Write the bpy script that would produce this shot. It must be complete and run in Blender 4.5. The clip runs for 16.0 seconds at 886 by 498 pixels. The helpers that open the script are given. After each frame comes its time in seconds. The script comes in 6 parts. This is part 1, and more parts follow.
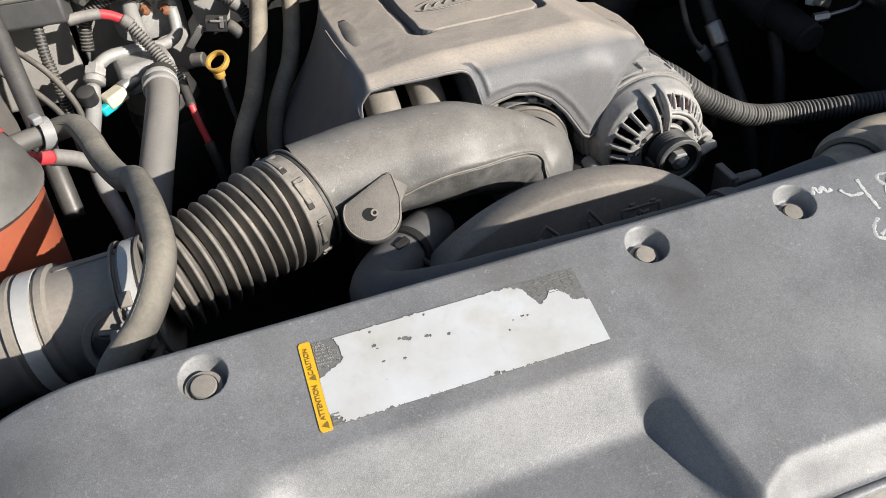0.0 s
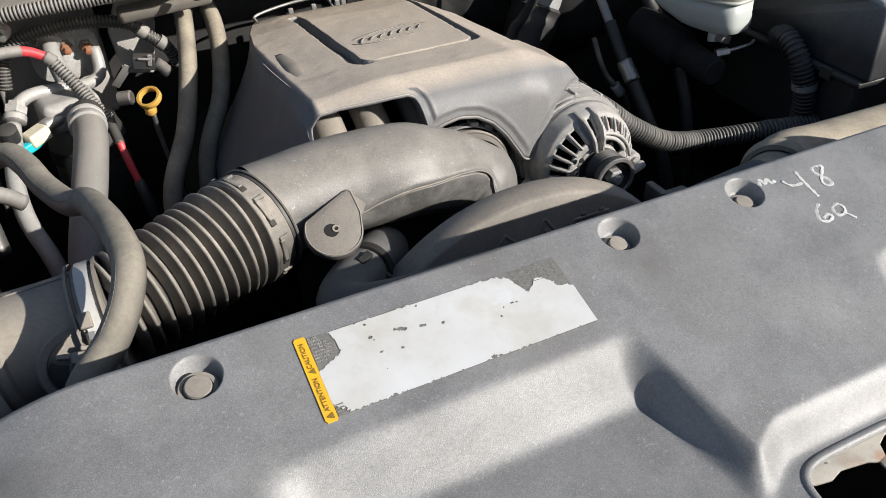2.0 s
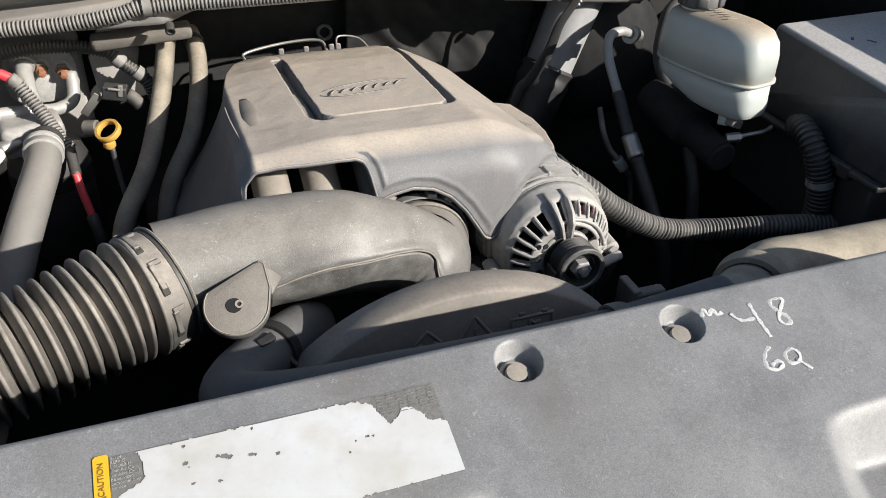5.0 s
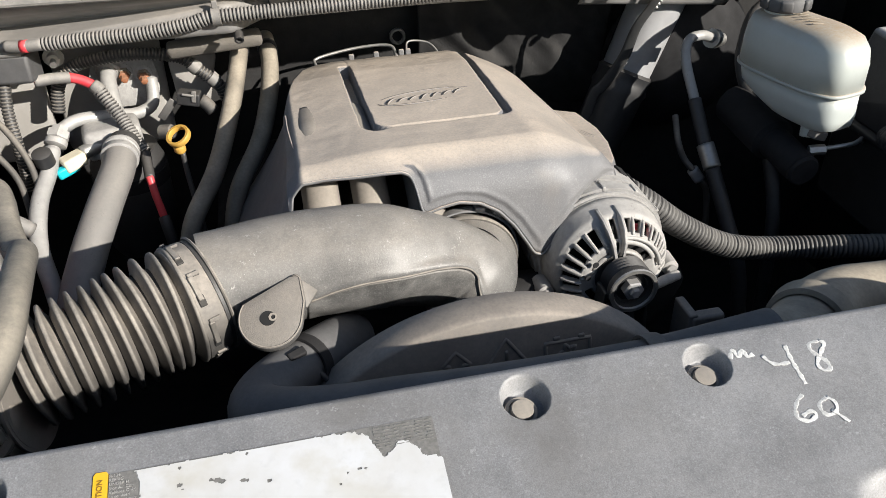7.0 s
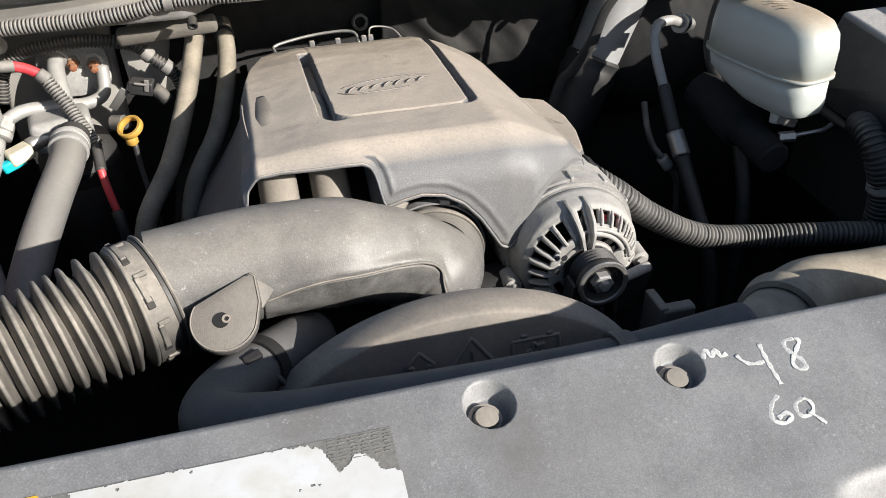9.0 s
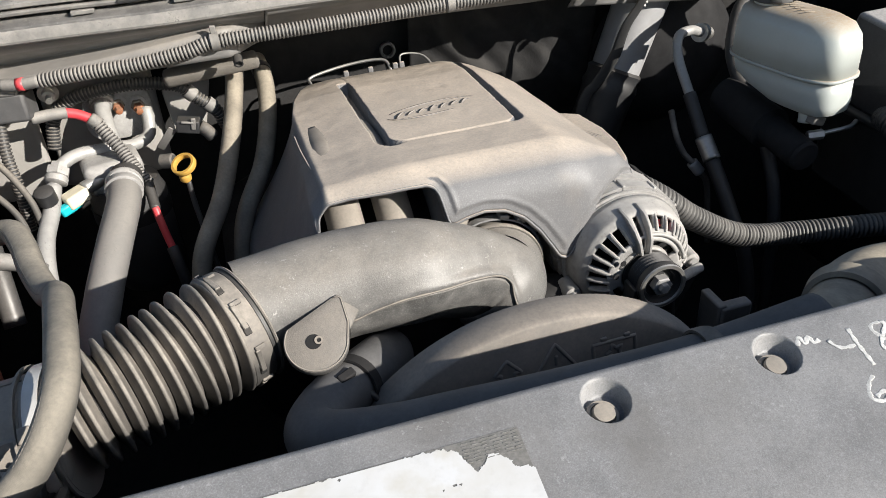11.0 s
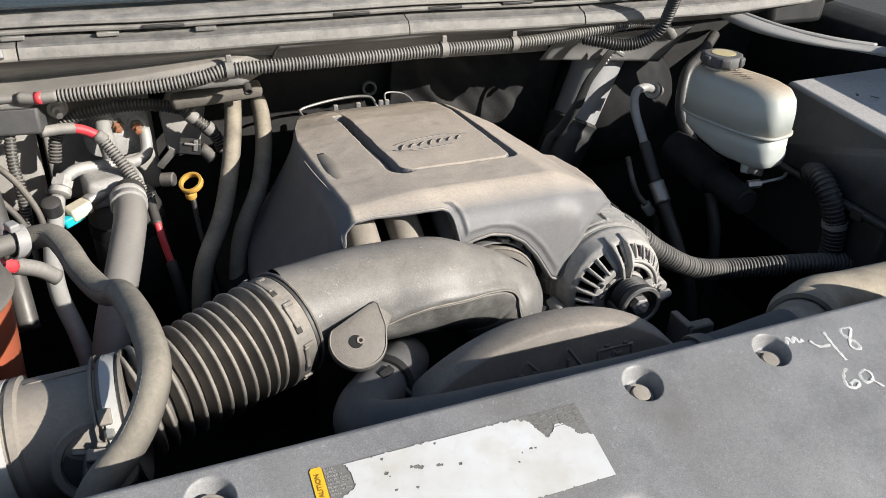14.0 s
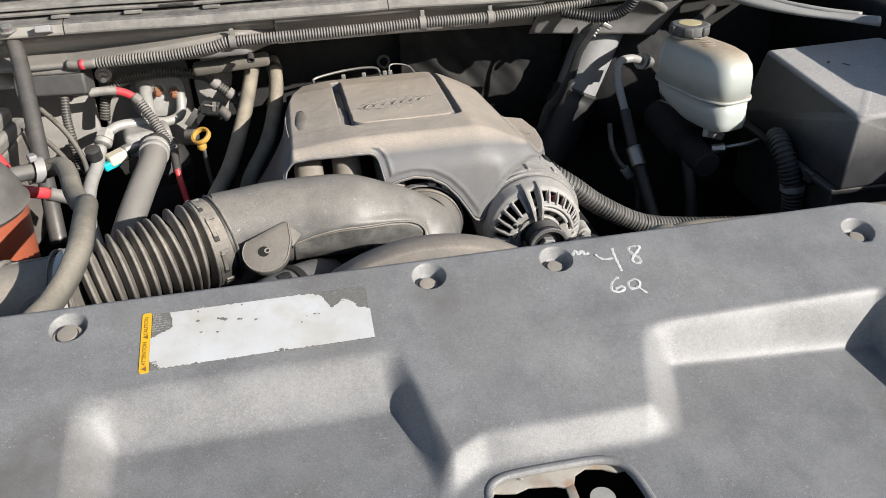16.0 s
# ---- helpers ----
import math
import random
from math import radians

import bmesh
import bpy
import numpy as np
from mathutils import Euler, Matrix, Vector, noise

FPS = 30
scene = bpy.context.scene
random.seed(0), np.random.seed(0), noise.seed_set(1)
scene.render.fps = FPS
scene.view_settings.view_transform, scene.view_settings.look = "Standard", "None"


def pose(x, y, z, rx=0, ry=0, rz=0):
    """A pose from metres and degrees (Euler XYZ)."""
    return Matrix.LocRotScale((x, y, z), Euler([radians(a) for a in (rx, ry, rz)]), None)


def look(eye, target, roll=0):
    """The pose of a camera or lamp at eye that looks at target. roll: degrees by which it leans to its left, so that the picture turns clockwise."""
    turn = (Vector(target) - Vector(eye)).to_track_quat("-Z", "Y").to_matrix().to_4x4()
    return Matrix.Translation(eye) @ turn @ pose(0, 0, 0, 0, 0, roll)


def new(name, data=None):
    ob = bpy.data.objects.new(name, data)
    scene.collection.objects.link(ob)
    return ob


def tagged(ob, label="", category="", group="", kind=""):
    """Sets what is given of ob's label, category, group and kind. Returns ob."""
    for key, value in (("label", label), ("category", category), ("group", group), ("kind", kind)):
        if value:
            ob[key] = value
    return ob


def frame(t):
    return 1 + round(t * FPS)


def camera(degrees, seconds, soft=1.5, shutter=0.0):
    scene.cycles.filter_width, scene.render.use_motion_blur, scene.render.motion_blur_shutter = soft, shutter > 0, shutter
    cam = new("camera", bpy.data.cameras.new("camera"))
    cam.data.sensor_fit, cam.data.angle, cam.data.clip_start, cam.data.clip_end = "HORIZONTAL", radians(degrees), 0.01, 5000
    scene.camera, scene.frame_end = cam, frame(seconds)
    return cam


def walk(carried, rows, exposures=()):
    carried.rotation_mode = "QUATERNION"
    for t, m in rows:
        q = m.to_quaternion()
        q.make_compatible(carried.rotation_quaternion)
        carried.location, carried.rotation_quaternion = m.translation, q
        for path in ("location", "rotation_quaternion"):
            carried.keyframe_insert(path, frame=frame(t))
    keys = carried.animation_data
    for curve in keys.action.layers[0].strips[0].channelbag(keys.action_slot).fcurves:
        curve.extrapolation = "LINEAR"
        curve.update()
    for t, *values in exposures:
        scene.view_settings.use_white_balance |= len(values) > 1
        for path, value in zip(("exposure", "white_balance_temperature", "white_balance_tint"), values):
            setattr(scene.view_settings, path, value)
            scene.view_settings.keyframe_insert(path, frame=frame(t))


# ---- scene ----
cam = camera(58.9, 16.0, 0.6)
METRES, EYE, TILT, LEAN, TURN = 1.0, 1.45, -40.19, 4.60, -18.43
ROWS = [
    (0.0, 0.0, 0.0, 0.0, -0.0, 0.0, 0.0),
    (0.5, -0.046, -0.005, -0.0272, -1.37, 2.19, 0.91),
    (1.0, -0.0561, -0.0015, -0.0307, -3.55, 3.55, 1.94),
    (1.5, -0.0502, -0.0094, -0.0352, -6.06, 4.09, 3.32),
    (2.0, -0.0609, -0.0036, -0.0459, -7.43, 4.51, 2.73),
    (2.5, -0.0712, -0.0067, -0.0488, -7.75, 5.3, 1.76),
    (3.0, -0.0659, -0.0152, -0.038, -8.33, 7.64, 1.58),
    (3.5, -0.0449, -0.0054, -0.034, -8.92, 8.0, 1.71),
    (6.0, 0.0986, 0.0819, 0.0316, -0.29, 5.92, -7.0),
    (6.5, 0.1059, 0.073, 0.0295, 1.34, 5.75, -6.89),
    (7.0, 0.1067, 0.0631, 0.0378, 2.45, 5.83, -6.15),
    (7.5, 0.1123, 0.0699, 0.0439, 2.29, 5.75, -5.37),
    (8.0, 0.1112, 0.0752, 0.0426, 1.84, 5.39, -4.95),
    (8.5, 0.1122, 0.0836, 0.0451, 1.04, 5.1, -4.9),
    (9.0, 0.1127, 0.0904, 0.0481, 0.48, 5.09, -5.26),
    (9.5, 0.1063, 0.0857, 0.0598, 1.4, 5.58, -4.88),
    (10.0, 0.1094, 0.0844, 0.0544, 3.83, 5.71, -2.9),
    (12.5, -0.0809, 0.0161, -0.0026, -6.15, 8.02, -1.6),
    (13.0, -0.0789, 0.0111, -0.017, -6.94, 8.23, -1.45),
    (13.5, -0.0743, -0.0114, -0.0019, -7.17, 9.19, -2.06),
    (14.0, -0.0695, -0.0141, -0.0067, -6.73, 10.05, -2.61),
    (14.5, -0.0572, -0.0127, -0.0084, -6.42, 10.04, -1.79),
    (15.0, -0.0021, -0.0514, -0.0334, -3.06, 10.14, -4.13),
    (15.5, 0.1224, -0.1311, -0.0783, 2.68, 9.27, -6.8),
    (16.0, 0.2053, -0.1493, -0.0777, 3.7, 8.84, -6.55),
]
walk(cam, [(t, pose(0, 0, EYE, TILT, LEAN, TURN) @ pose(METRES * x, METRES * y, METRES * z, 90 + pitch, roll, yaw)) for t, x, y, z, yaw, pitch, roll in ROWS], exposures=[(0.0, 0.53), (2.0, 0.53), (3.5, 0.57), (6.0, 0.66), (10.0, 0.71), (12.5, 0.65), (15.0, 0.62), (16.0, 0.53)])

# ---- light ----
SUN = Vector((0.95, -1.0, 0.62)).normalized()
world = bpy.data.worlds.new("sky")
scene.world = world
world.use_nodes = True
sky = world.node_tree.nodes.new("ShaderNodeTexSky")
sky.sky_type = "NISHITA"
sky.sun_disc = False
sky.sun_elevation = math.asin(SUN.z)
sky.sun_rotation = math.atan2(SUN.x, SUN.y)
background = world.node_tree.nodes["Background"]
background.inputs["Strength"].default_value = 0.073
world.node_tree.links.new(sky.outputs["Color"], background.inputs["Color"])
sun_data = bpy.data.lights.new("sun", "SUN")
sun_data.energy, sun_data.angle, sun_data.color = 5.0, radians(0.5), (1.0, 0.955, 0.885)
sun = new("sun", sun_data)
sun.matrix_world = look(SUN * 20, (0, 0, 0))


# ---- materials ----
def material(name, color, rough=0.6, metal=0.0, color2=None, scale=40.0, amount=0.5, dust=0.0, dust_color=(0.34, 0.30, 0.25),
             bump=0.15, bump_scale=900.0, coat=0.0, blotch=9.0, stain=None, speckle=None, dust_spread=0.5, dust_low=-0.1, dust_high=0.75, dust_rough=0.9, dust_base=0.3, scuff=None):
    """Base colour with grain, larger blotches, dust colour on upward faces (steep ones if reversed) and fine relief."""
    m = bpy.data.materials.new(name)
    m.use_nodes = True
    n, l = m.node_tree.nodes, m.node_tree.links
    bsdf = n["Principled BSDF"]
    bsdf.inputs["Roughness"].default_value, bsdf.inputs["Metallic"].default_value = rough, metal
    bsdf.inputs["Coat Weight"].default_value = coat
    geo = n.new("ShaderNodeNewGeometry")

    def tex(s, detail=6.0, ro=0.6):
        t = n.new("ShaderNodeTexNoise")
        t.inputs["Scale"].default_value, t.inputs["Detail"].default_value, t.inputs["Roughness"].default_value = s, detail, ro
        l.new(geo.outputs["Position"], t.inputs["Vector"])
        return t.outputs["Fac"]

    def ramp(value, low, high):
        r = n.new("ShaderNodeMapRange")
        r.inputs["From Min"].default_value, r.inputs["From Max"].default_value = low, high
        l.new(value, r.inputs["Value"])
        return r.outputs["Result"]

    def math_node(op, a, b):
        k = n.new("ShaderNodeMath")
        k.operation = op
        k.use_clamp = True
        for i, v in enumerate((a, b)):
            if isinstance(v, (int, float)):
                k.inputs[i].default_value = v
            else:
                l.new(v, k.inputs[i])
        return k.outputs["Value"]

    def mix(fac, a, b):
        k = n.new("ShaderNodeMix")
        k.data_type = "RGBA"
        l.new(fac, k.inputs["Factor"])
        for i, v in ((6, a), (7, b)):
            if isinstance(v, tuple):
                k.inputs[i].default_value = (*v, 1)
            else:
                l.new(v, k.inputs[i])
        return k.outputs[2]

    c2 = color2 or tuple(min(1, c * 1.5 + 0.01) for c in color)
    grain = math_node("MULTIPLY", ramp(tex(scale), 0.35, 0.7), amount)
    out = mix(grain, color, c2)
    fine = tex(scale * 9, 4.0)
    out = mix(math_node("MULTIPLY", ramp(fine, 0.55, 0.8), 0.25 * amount), out, tuple(c * 0.55 for c in color))
    roughness = ramp(tex(scale * 0.7), 0.2, 0.9)
    rr = n.new("ShaderNodeMapRange")
    rr.inputs["To Min"].default_value, rr.inputs["To Max"].default_value = max(0.02, rough - 0.12), min(1, rough + 0.12)
    l.new(roughness, rr.inputs["Value"])
    rough_out = rr.outputs["Result"]
    if dust > 0:
        sep = n.new("ShaderNodeSeparateXYZ")
        l.new(geo.outputs["Normal"], sep.inputs["Vector"])
        up = ramp(sep.outputs["Z"], dust_low, dust_high)
        cloud = ramp(tex(blotch, 8.0, 0.65), 0.5 - dust_spread * 0.5, 0.5 + dust_spread * 0.4)
        speck = ramp(tex(300.0, 3.0), 0.25, 0.75)
        layer = math_node("MULTIPLY", math_node("MULTIPLY", up, math_node("ADD", math_node("MULTIPLY", cloud, 1.05 - dust_base), dust_base)),
                          math_node("ADD", math_node("MULTIPLY", speck, 0.4), 0.7))
        layer = math_node("MULTIPLY", layer, dust)
        out = mix(layer, out, dust_color)
        lift = n.new("ShaderNodeMix")
        l.new(layer, lift.inputs[0])
        l.new(rough_out, lift.inputs[2])
        lift.inputs[3].default_value = dust_rough
        rough_out = lift.outputs[0]
        if metal > 0:
            metal_out = math_node("SUBTRACT", metal, layer)
            l.new(metal_out, bsdf.inputs["Metallic"])
    if speckle:
        dots = tex(speckle[1], 2.0, 0.5)
        out = mix(math_node("MULTIPLY", ramp(dots, 0.52, 0.72), speckle[0]), out, tuple(min(1, c * 2.4 + 0.03) for c in c2))
        out = mix(math_node("MULTIPLY", ramp(dots, 0.48, 0.28), speckle[0]), out, tuple(c * 0.6 for c in color))
    if stain:
        blot = ramp(tex(stain[2], 5.0, 0.55), 0.50, 0.66)
        out = mix(math_node("MULTIPLY", math_node("MULTIPLY", blot, ramp(tex(stain[2] * 0.35, 2.0), 0.42, 0.62)), stain[0]), out, stain[1])
    if scuff:
        mask = math_node("MULTIPLY", ramp(tex(420.0, 2.0), 0.60, 0.66), ramp(tex(45.0, 5.0), 0.50, 0.66))
        out = mix(math_node("MULTIPLY", mask, scuff[0]), out, scuff[1])
    l.new(out, bsdf.inputs["Base Color"])
    l.new(rough_out, bsdf.inputs["Roughness"])
    if bump > 0:
        b = n.new("ShaderNodeBump")
        b.inputs["Strength"].default_value, b.inputs["Distance"].default_value = bump, 0.001
        l.new(tex(bump_scale, 3.0), b.inputs["Height"])
        l.new(b.outputs["Normal"], bsdf.inputs["Normal"])
    return m


TAN_DUST = (0.40, 0.35, 0.29)
# Reversed dust range paints the steep recess walls lighter, as if catching more sun.
M_SHIELD = material("textured_grey_plastic", (0.083, 0.085, 0.090), 0.42, color2=(0.155, 0.158, 0.166), scale=26, amount=1.0, dust=0.9, dust_color=(0.382, 0.377, 0.373), bump=0.24, bump_scale=1700, blotch=11, dust_spread=0.48, speckle=(0.24, 1000.0), dust_rough=0.5, dust_low=1.9, dust_high=0.25, stain=(0.72, (0.105, 0.099, 0.092), 11.0), scuff=(0.35, (0.46, 0.46, 0.46)))
M_COVER = material("dusty_cover_plastic", (0.150, 0.149, 0.152), 0.55, color2=(0.19, 0.187, 0.186), scale=30, amount=0.5, dust=1.0, dust_color=(0.60, 0.505, 0.405), speckle=(0.18, 800.0), stain=(0.22, (0.30, 0.26, 0.215), 26.0), bump=0.25, bump_scale=1200, blotch=12, dust_low=0.70, dust_high=0.97, dust_rough=0.8, dust_base=0.72, scuff=(0.30, (0.34, 0.33, 0.32)))
M_DUCT = material("duct_plastic", (0.115, 0.112, 0.108), 0.44, color2=(0.19, 0.185, 0.175), scale=55, amount=0.8, dust=0.75, dust_color=(0.33, 0.295, 0.25), speckle=(0.14, 700.0), stain=(0.35, (0.085, 0.083, 0.08), 22.0), bump=0.25, bump_scale=1100, blotch=26, dust_spread=0.5, dust_low=0.2, dust_high=0.95, dust_rough=0.55, scuff=(0.75, (0.46, 0.44, 0.41)))
M_TAB = material("dark_duct_plastic", (0.085, 0.082, 0.079), 0.45, color2=(0.14, 0.136, 0.13), scale=60, dust=0.5, dust_color=TAN_DUST, bump=0.4)
M_BELLOWS = material("bellows_rubber", (0.05, 0.048, 0.046), 0.55, color2=(0.10, 0.095, 0.09), scale=70, dust=0.85, dust_color=(0.44, 0.39, 0.33), bump=0.25, dust_low=-0.2, dust_high=0.6, blotch=40)
M_BLACK = material("black_plastic", (0.020, 0.0205, 0.022), 0.5, dust=0.15, dust_color=TAN_DUST)
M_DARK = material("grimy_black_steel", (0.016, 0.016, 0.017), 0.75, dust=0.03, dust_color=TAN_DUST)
M_SHROUD = material("shroud_plastic", (0.07, 0.07, 0.072), 0.6, dust=0.85, dust_color=(0.40, 0.345, 0.285), blotch=12, dust_low=-0.5, dust_high=0.7)
M_RHOSE = material("dark_radiator_hose", (0.045, 0.045, 0.047), 0.6, color2=(0.08, 0.08, 0.082), scale=50, dust=0.5, dust_color=(0.22, 0.21, 0.20), blotch=26, dust_low=-0.4)
M_HOSE = material("dusty_rubber_hose", (0.03, 0.03, 0.03), 0.65, dust=0.6, dust_color=TAN_DUST, blotch=30)
M_TANHOSE = material("tan_dusted_hose", (0.10, 0.088, 0.072), 0.7, dust=0.85, dust_color=(0.45, 0.39, 0.30), blotch=30)
M_WRAP = material("woven_hose_wrap", (0.075, 0.07, 0.062), 0.8, color2=(0.12, 0.11, 0.095), scale=60, dust=0.75, dust_color=(0.37, 0.33, 0.265), blotch=30, bump=0.25, bump_scale=2200)
M_LOOM = material("corrugated_loom_plastic", (0.10, 0.098, 0.095), 0.5, dust=0.85, dust_color=(0.40, 0.37, 0.33), blotch=30, dust_low=-0.6, dust_high=0.7)
M_LOOM_GREY = material("worn_loom_plastic", (0.055, 0.054, 0.054), 0.42, color2=(0.10, 0.098, 0.095), scale=60, dust=0.7, dust_color=(0.24, 0.225, 0.20), blotch=18, dust_low=-0.3, dust_high=0.9)
M_ALU = material("cast_aluminium", (0.40, 0.39, 0.375), 0.55, 0.25, color2=(0.26, 0.25, 0.24), scale=120, amount=0.8, dust=0.4, dust_color=(0.42, 0.385, 0.33), scuff=(0.5, (0.16, 0.15, 0.14)), bump=0.4, bump_scale=600)
M_PIPE = material("dull_aluminium_pipe", (0.33, 0.325, 0.315), 0.45, 0.35, scale=90, dust=0.4, dust_color=(0.40, 0.365, 0.315), scuff=(0.5, (0.14, 0.13, 0.12)))
M_STEEL = material("zinc_steel", (0.42, 0.41, 0.39), 0.4, 0.85, scale=120, dust=0.3)
M_COPPER = material("rusty_stud", (0.34, 0.13, 0.06), 0.6, color2=(0.22, 0.10, 0.055), scale=240, amount=1.0, dust=0.35, dust_color=(0.42, 0.30, 0.20))
M_YELLOW = material("yellow_plastic", (0.55, 0.32, 0.065), 0.5, color2=(0.45, 0.26, 0.06), bump=0.05)
M_LABEL_Y = material("yellow_label", (0.75, 0.42, 0.02), 0.45, color2=(0.62, 0.36, 0.05), scale=60, bump=0.05)
M_LABEL_W = material("bleached_label", (0.55, 0.56, 0.575), 0.6, color2=(0.44, 0.43, 0.405), scale=16, amount=0.9, bump=0.05, stain=(0.8, (0.42, 0.40, 0.345), 30.0))
M_INK = material("label_ink", (0.16, 0.10, 0.02), 0.6, color2=(0.30, 0.18, 0.03), scale=900, amount=1.0, bump=0)
M_CHALK = material("white_paint_marker", (0.60, 0.60, 0.585), 0.7, color2=(0.36, 0.36, 0.355), scale=520, amount=1.0, bump=0.03)
M_PIN = material("push_pin_plastic", (0.10, 0.098, 0.095), 0.5, dust=0.8, dust_color=TAN_DUST)
M_TANKWHITE = material("aged_white_plastic", (0.455, 0.485, 0.465), 0.4, color2=(0.39, 0.41, 0.375), scale=18, dust=1.0, dust_color=(0.36, 0.265, 0.17), blotch=18, bump=0.1, dust_low=0.4, dust_high=0.95, dust_base=0.55)
M_TANKGREY = material("weathered_tank_plastic", (0.15, 0.145, 0.14), 0.5, color2=(0.22, 0.21, 0.20), scale=50, dust=0.7, dust_color=(0.34, 0.31, 0.27), scuff=(0.4, (0.08, 0.075, 0.07)))
M_DOME = material("dark_tank_plastic", (0.07, 0.068, 0.065), 0.5, color2=(0.12, 0.115, 0.11), scale=50, dust=0.6, dust_color=(0.26, 0.24, 0.21), blotch=24)
M_ORANGE = material("orange_stained_plastic", (0.38, 0.10, 0.05), 0.35, color2=(0.25, 0.08, 0.05), scale=25, dust=0.3)
M_RED = material("red_insulation", (0.58, 0.035, 0.05), 0.42, color2=(0.66, 0.09, 0.10), scale=60, dust=0.25, dust_color=(0.5, 0.25, 0.22), bump=0.05)
M_TEAL = material("teal_connector", (0.01, 0.42, 0.48), 0.4, bump=0.05)
M_CREAM = material("cream_plastic", (0.62, 0.56, 0.42), 0.5, bump=0.05)
M_COWL = material("cowl_plastic", (0.10, 0.098, 0.095), 0.55, color2=(0.19, 0.185, 0.175), scale=45, amount=0.9, dust=0.9, dust_color=(0.38, 0.355, 0.32), blotch=34, bump=0.5, dust_low=-0.5, dust_high=0.95, dust_spread=0.35, dust_base=0.15, scuff=(0.7, (0.05, 0.048, 0.045)))
M_BODY = material("grey_body_paint", (0.16, 0.155, 0.15), 0.4, dust=0.6, dust_color=(0.38, 0.34, 0.29), bump=0.05)
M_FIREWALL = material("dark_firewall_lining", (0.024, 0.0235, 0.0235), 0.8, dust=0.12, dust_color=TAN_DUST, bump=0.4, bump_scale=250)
M_BOX = material("fuse_box_plastic", (0.03, 0.03, 0.033), 0.5, dust=1.0, dust_color=(0.50, 0.48, 0.46), blotch=8, dust_low=0.15, dust_high=0.95, dust_base=0.8)
M_BOX.node_tree.nodes["Principled BSDF"].inputs["Specular IOR Level"].default_value = 0.25
M_RUNNER = material("intake_runner_plastic", (0.12, 0.11, 0.10), 0.6, dust=0.85, dust_color=TAN_DUST)
M_FOAM = material("dirty_foam", (0.10, 0.09, 0.078), 0.9, dust=0.4, dust_color=(0.22, 0.195, 0.16), bump=0.6, bump_scale=300)
M_GROUND = material("asphalt", (0.05, 0.05, 0.05), 0.9, scale=30, bump=0.6, bump_scale=120)
M_CASE = material("painted_firewall_panel", (0.30, 0.285, 0.265), 0.5, color2=(0.24, 0.225, 0.205), scale=40, dust=0.5, dust_color=(0.42, 0.385, 0.33), stain=(0.4, (0.15, 0.135, 0.115), 24.0), bump=0.1)
M_HINGE = material("light_grey_steel", (0.24, 0.24, 0.245), 0.45, color2=(0.34, 0.33, 0.32), scale=60, dust=0.5, dust_color=(0.40, 0.375, 0.34), scuff=(0.5, (0.12, 0.11, 0.10)))


def glass_material():
    m = bpy.data.materials.new("tinted_windscreen_glass")
    m.use_nodes = True
    b = m.node_tree.nodes["Principled BSDF"]
    b.inputs["Base Color"].default_value = (0.10, 0.13, 0.15, 1)
    b.inputs["Roughness"].default_value, b.inputs["IOR"].default_value = 0.06, 1.5
    b.inputs["Transmission Weight"].default_value = 0.6
    return m


M_GLASS = glass_material()
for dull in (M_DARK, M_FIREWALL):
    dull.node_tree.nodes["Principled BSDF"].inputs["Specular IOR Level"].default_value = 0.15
# Near black, painting the dark inside of holes and bores.
M_HOLE_SHADE = material("hole_shade", (0.008, 0.008, 0.008), 0.9, bump=0)
M_SEAL = material("grimy_seal_top", (0.06, 0.059, 0.058), 0.6, color2=(0.14, 0.135, 0.13), scale=90, amount=1.0, dust=0.6, dust_color=(0.26, 0.245, 0.225), blotch=40, dust_spread=0.3, bump=0.6, scuff=(0.6, (0.34, 0.33, 0.31)))


# ---- mesh helpers ----
def mesh(name, verts, faces, smooth=True):
    me = bpy.data.meshes.new(name)
    me.from_pydata([tuple(v) for v in verts], [], faces)
    if smooth:
        me.polygons.foreach_set("use_smooth", [True] * len(me.polygons))
    me.update()
    return me


def from_bm(name, bm, smooth=True, sharp=35):
    bmesh.ops.recalc_face_normals(bm, faces=bm.faces)
    if smooth:
        for f in bm.faces:
            f.smooth = True
        for e in bm.edges:
            if len(e.link_faces) == 2 and e.calc_face_angle(0) > radians(sharp):
                e.smooth = False
    me = bpy.data.meshes.new(name)
    bm.to_mesh(me)
    bm.free()
    return me


def thing(name, at, label, category, group="", kind=""):
    ob = new(name)
    ob.empty_display_size = 0.02
    ob.location = at
    return tagged(ob, label, category, group, kind)


def solo(name, me, mat, label, category, group="", kind=""):
    """A thing of a single mesh."""
    me.materials.append(mat)
    return tagged(new(name, me), label, category, group, kind)


def origin_of(ob):
    p = Vector(ob.location)
    while ob.parent:
        ob = ob.parent
        p += Vector(ob.location)
    return p


def part(name, me, mat, parent, label=""):
    """Link a mesh given in world places as one part under a thing or a part."""
    base = origin_of(parent)
    me.transform(Matrix.Translation(-base))
    if not me.materials:
        me.materials.append(mat)
    ob = new(name, me)
    ob.parent = parent
    if label:
        ob["label"] = label
    return ob


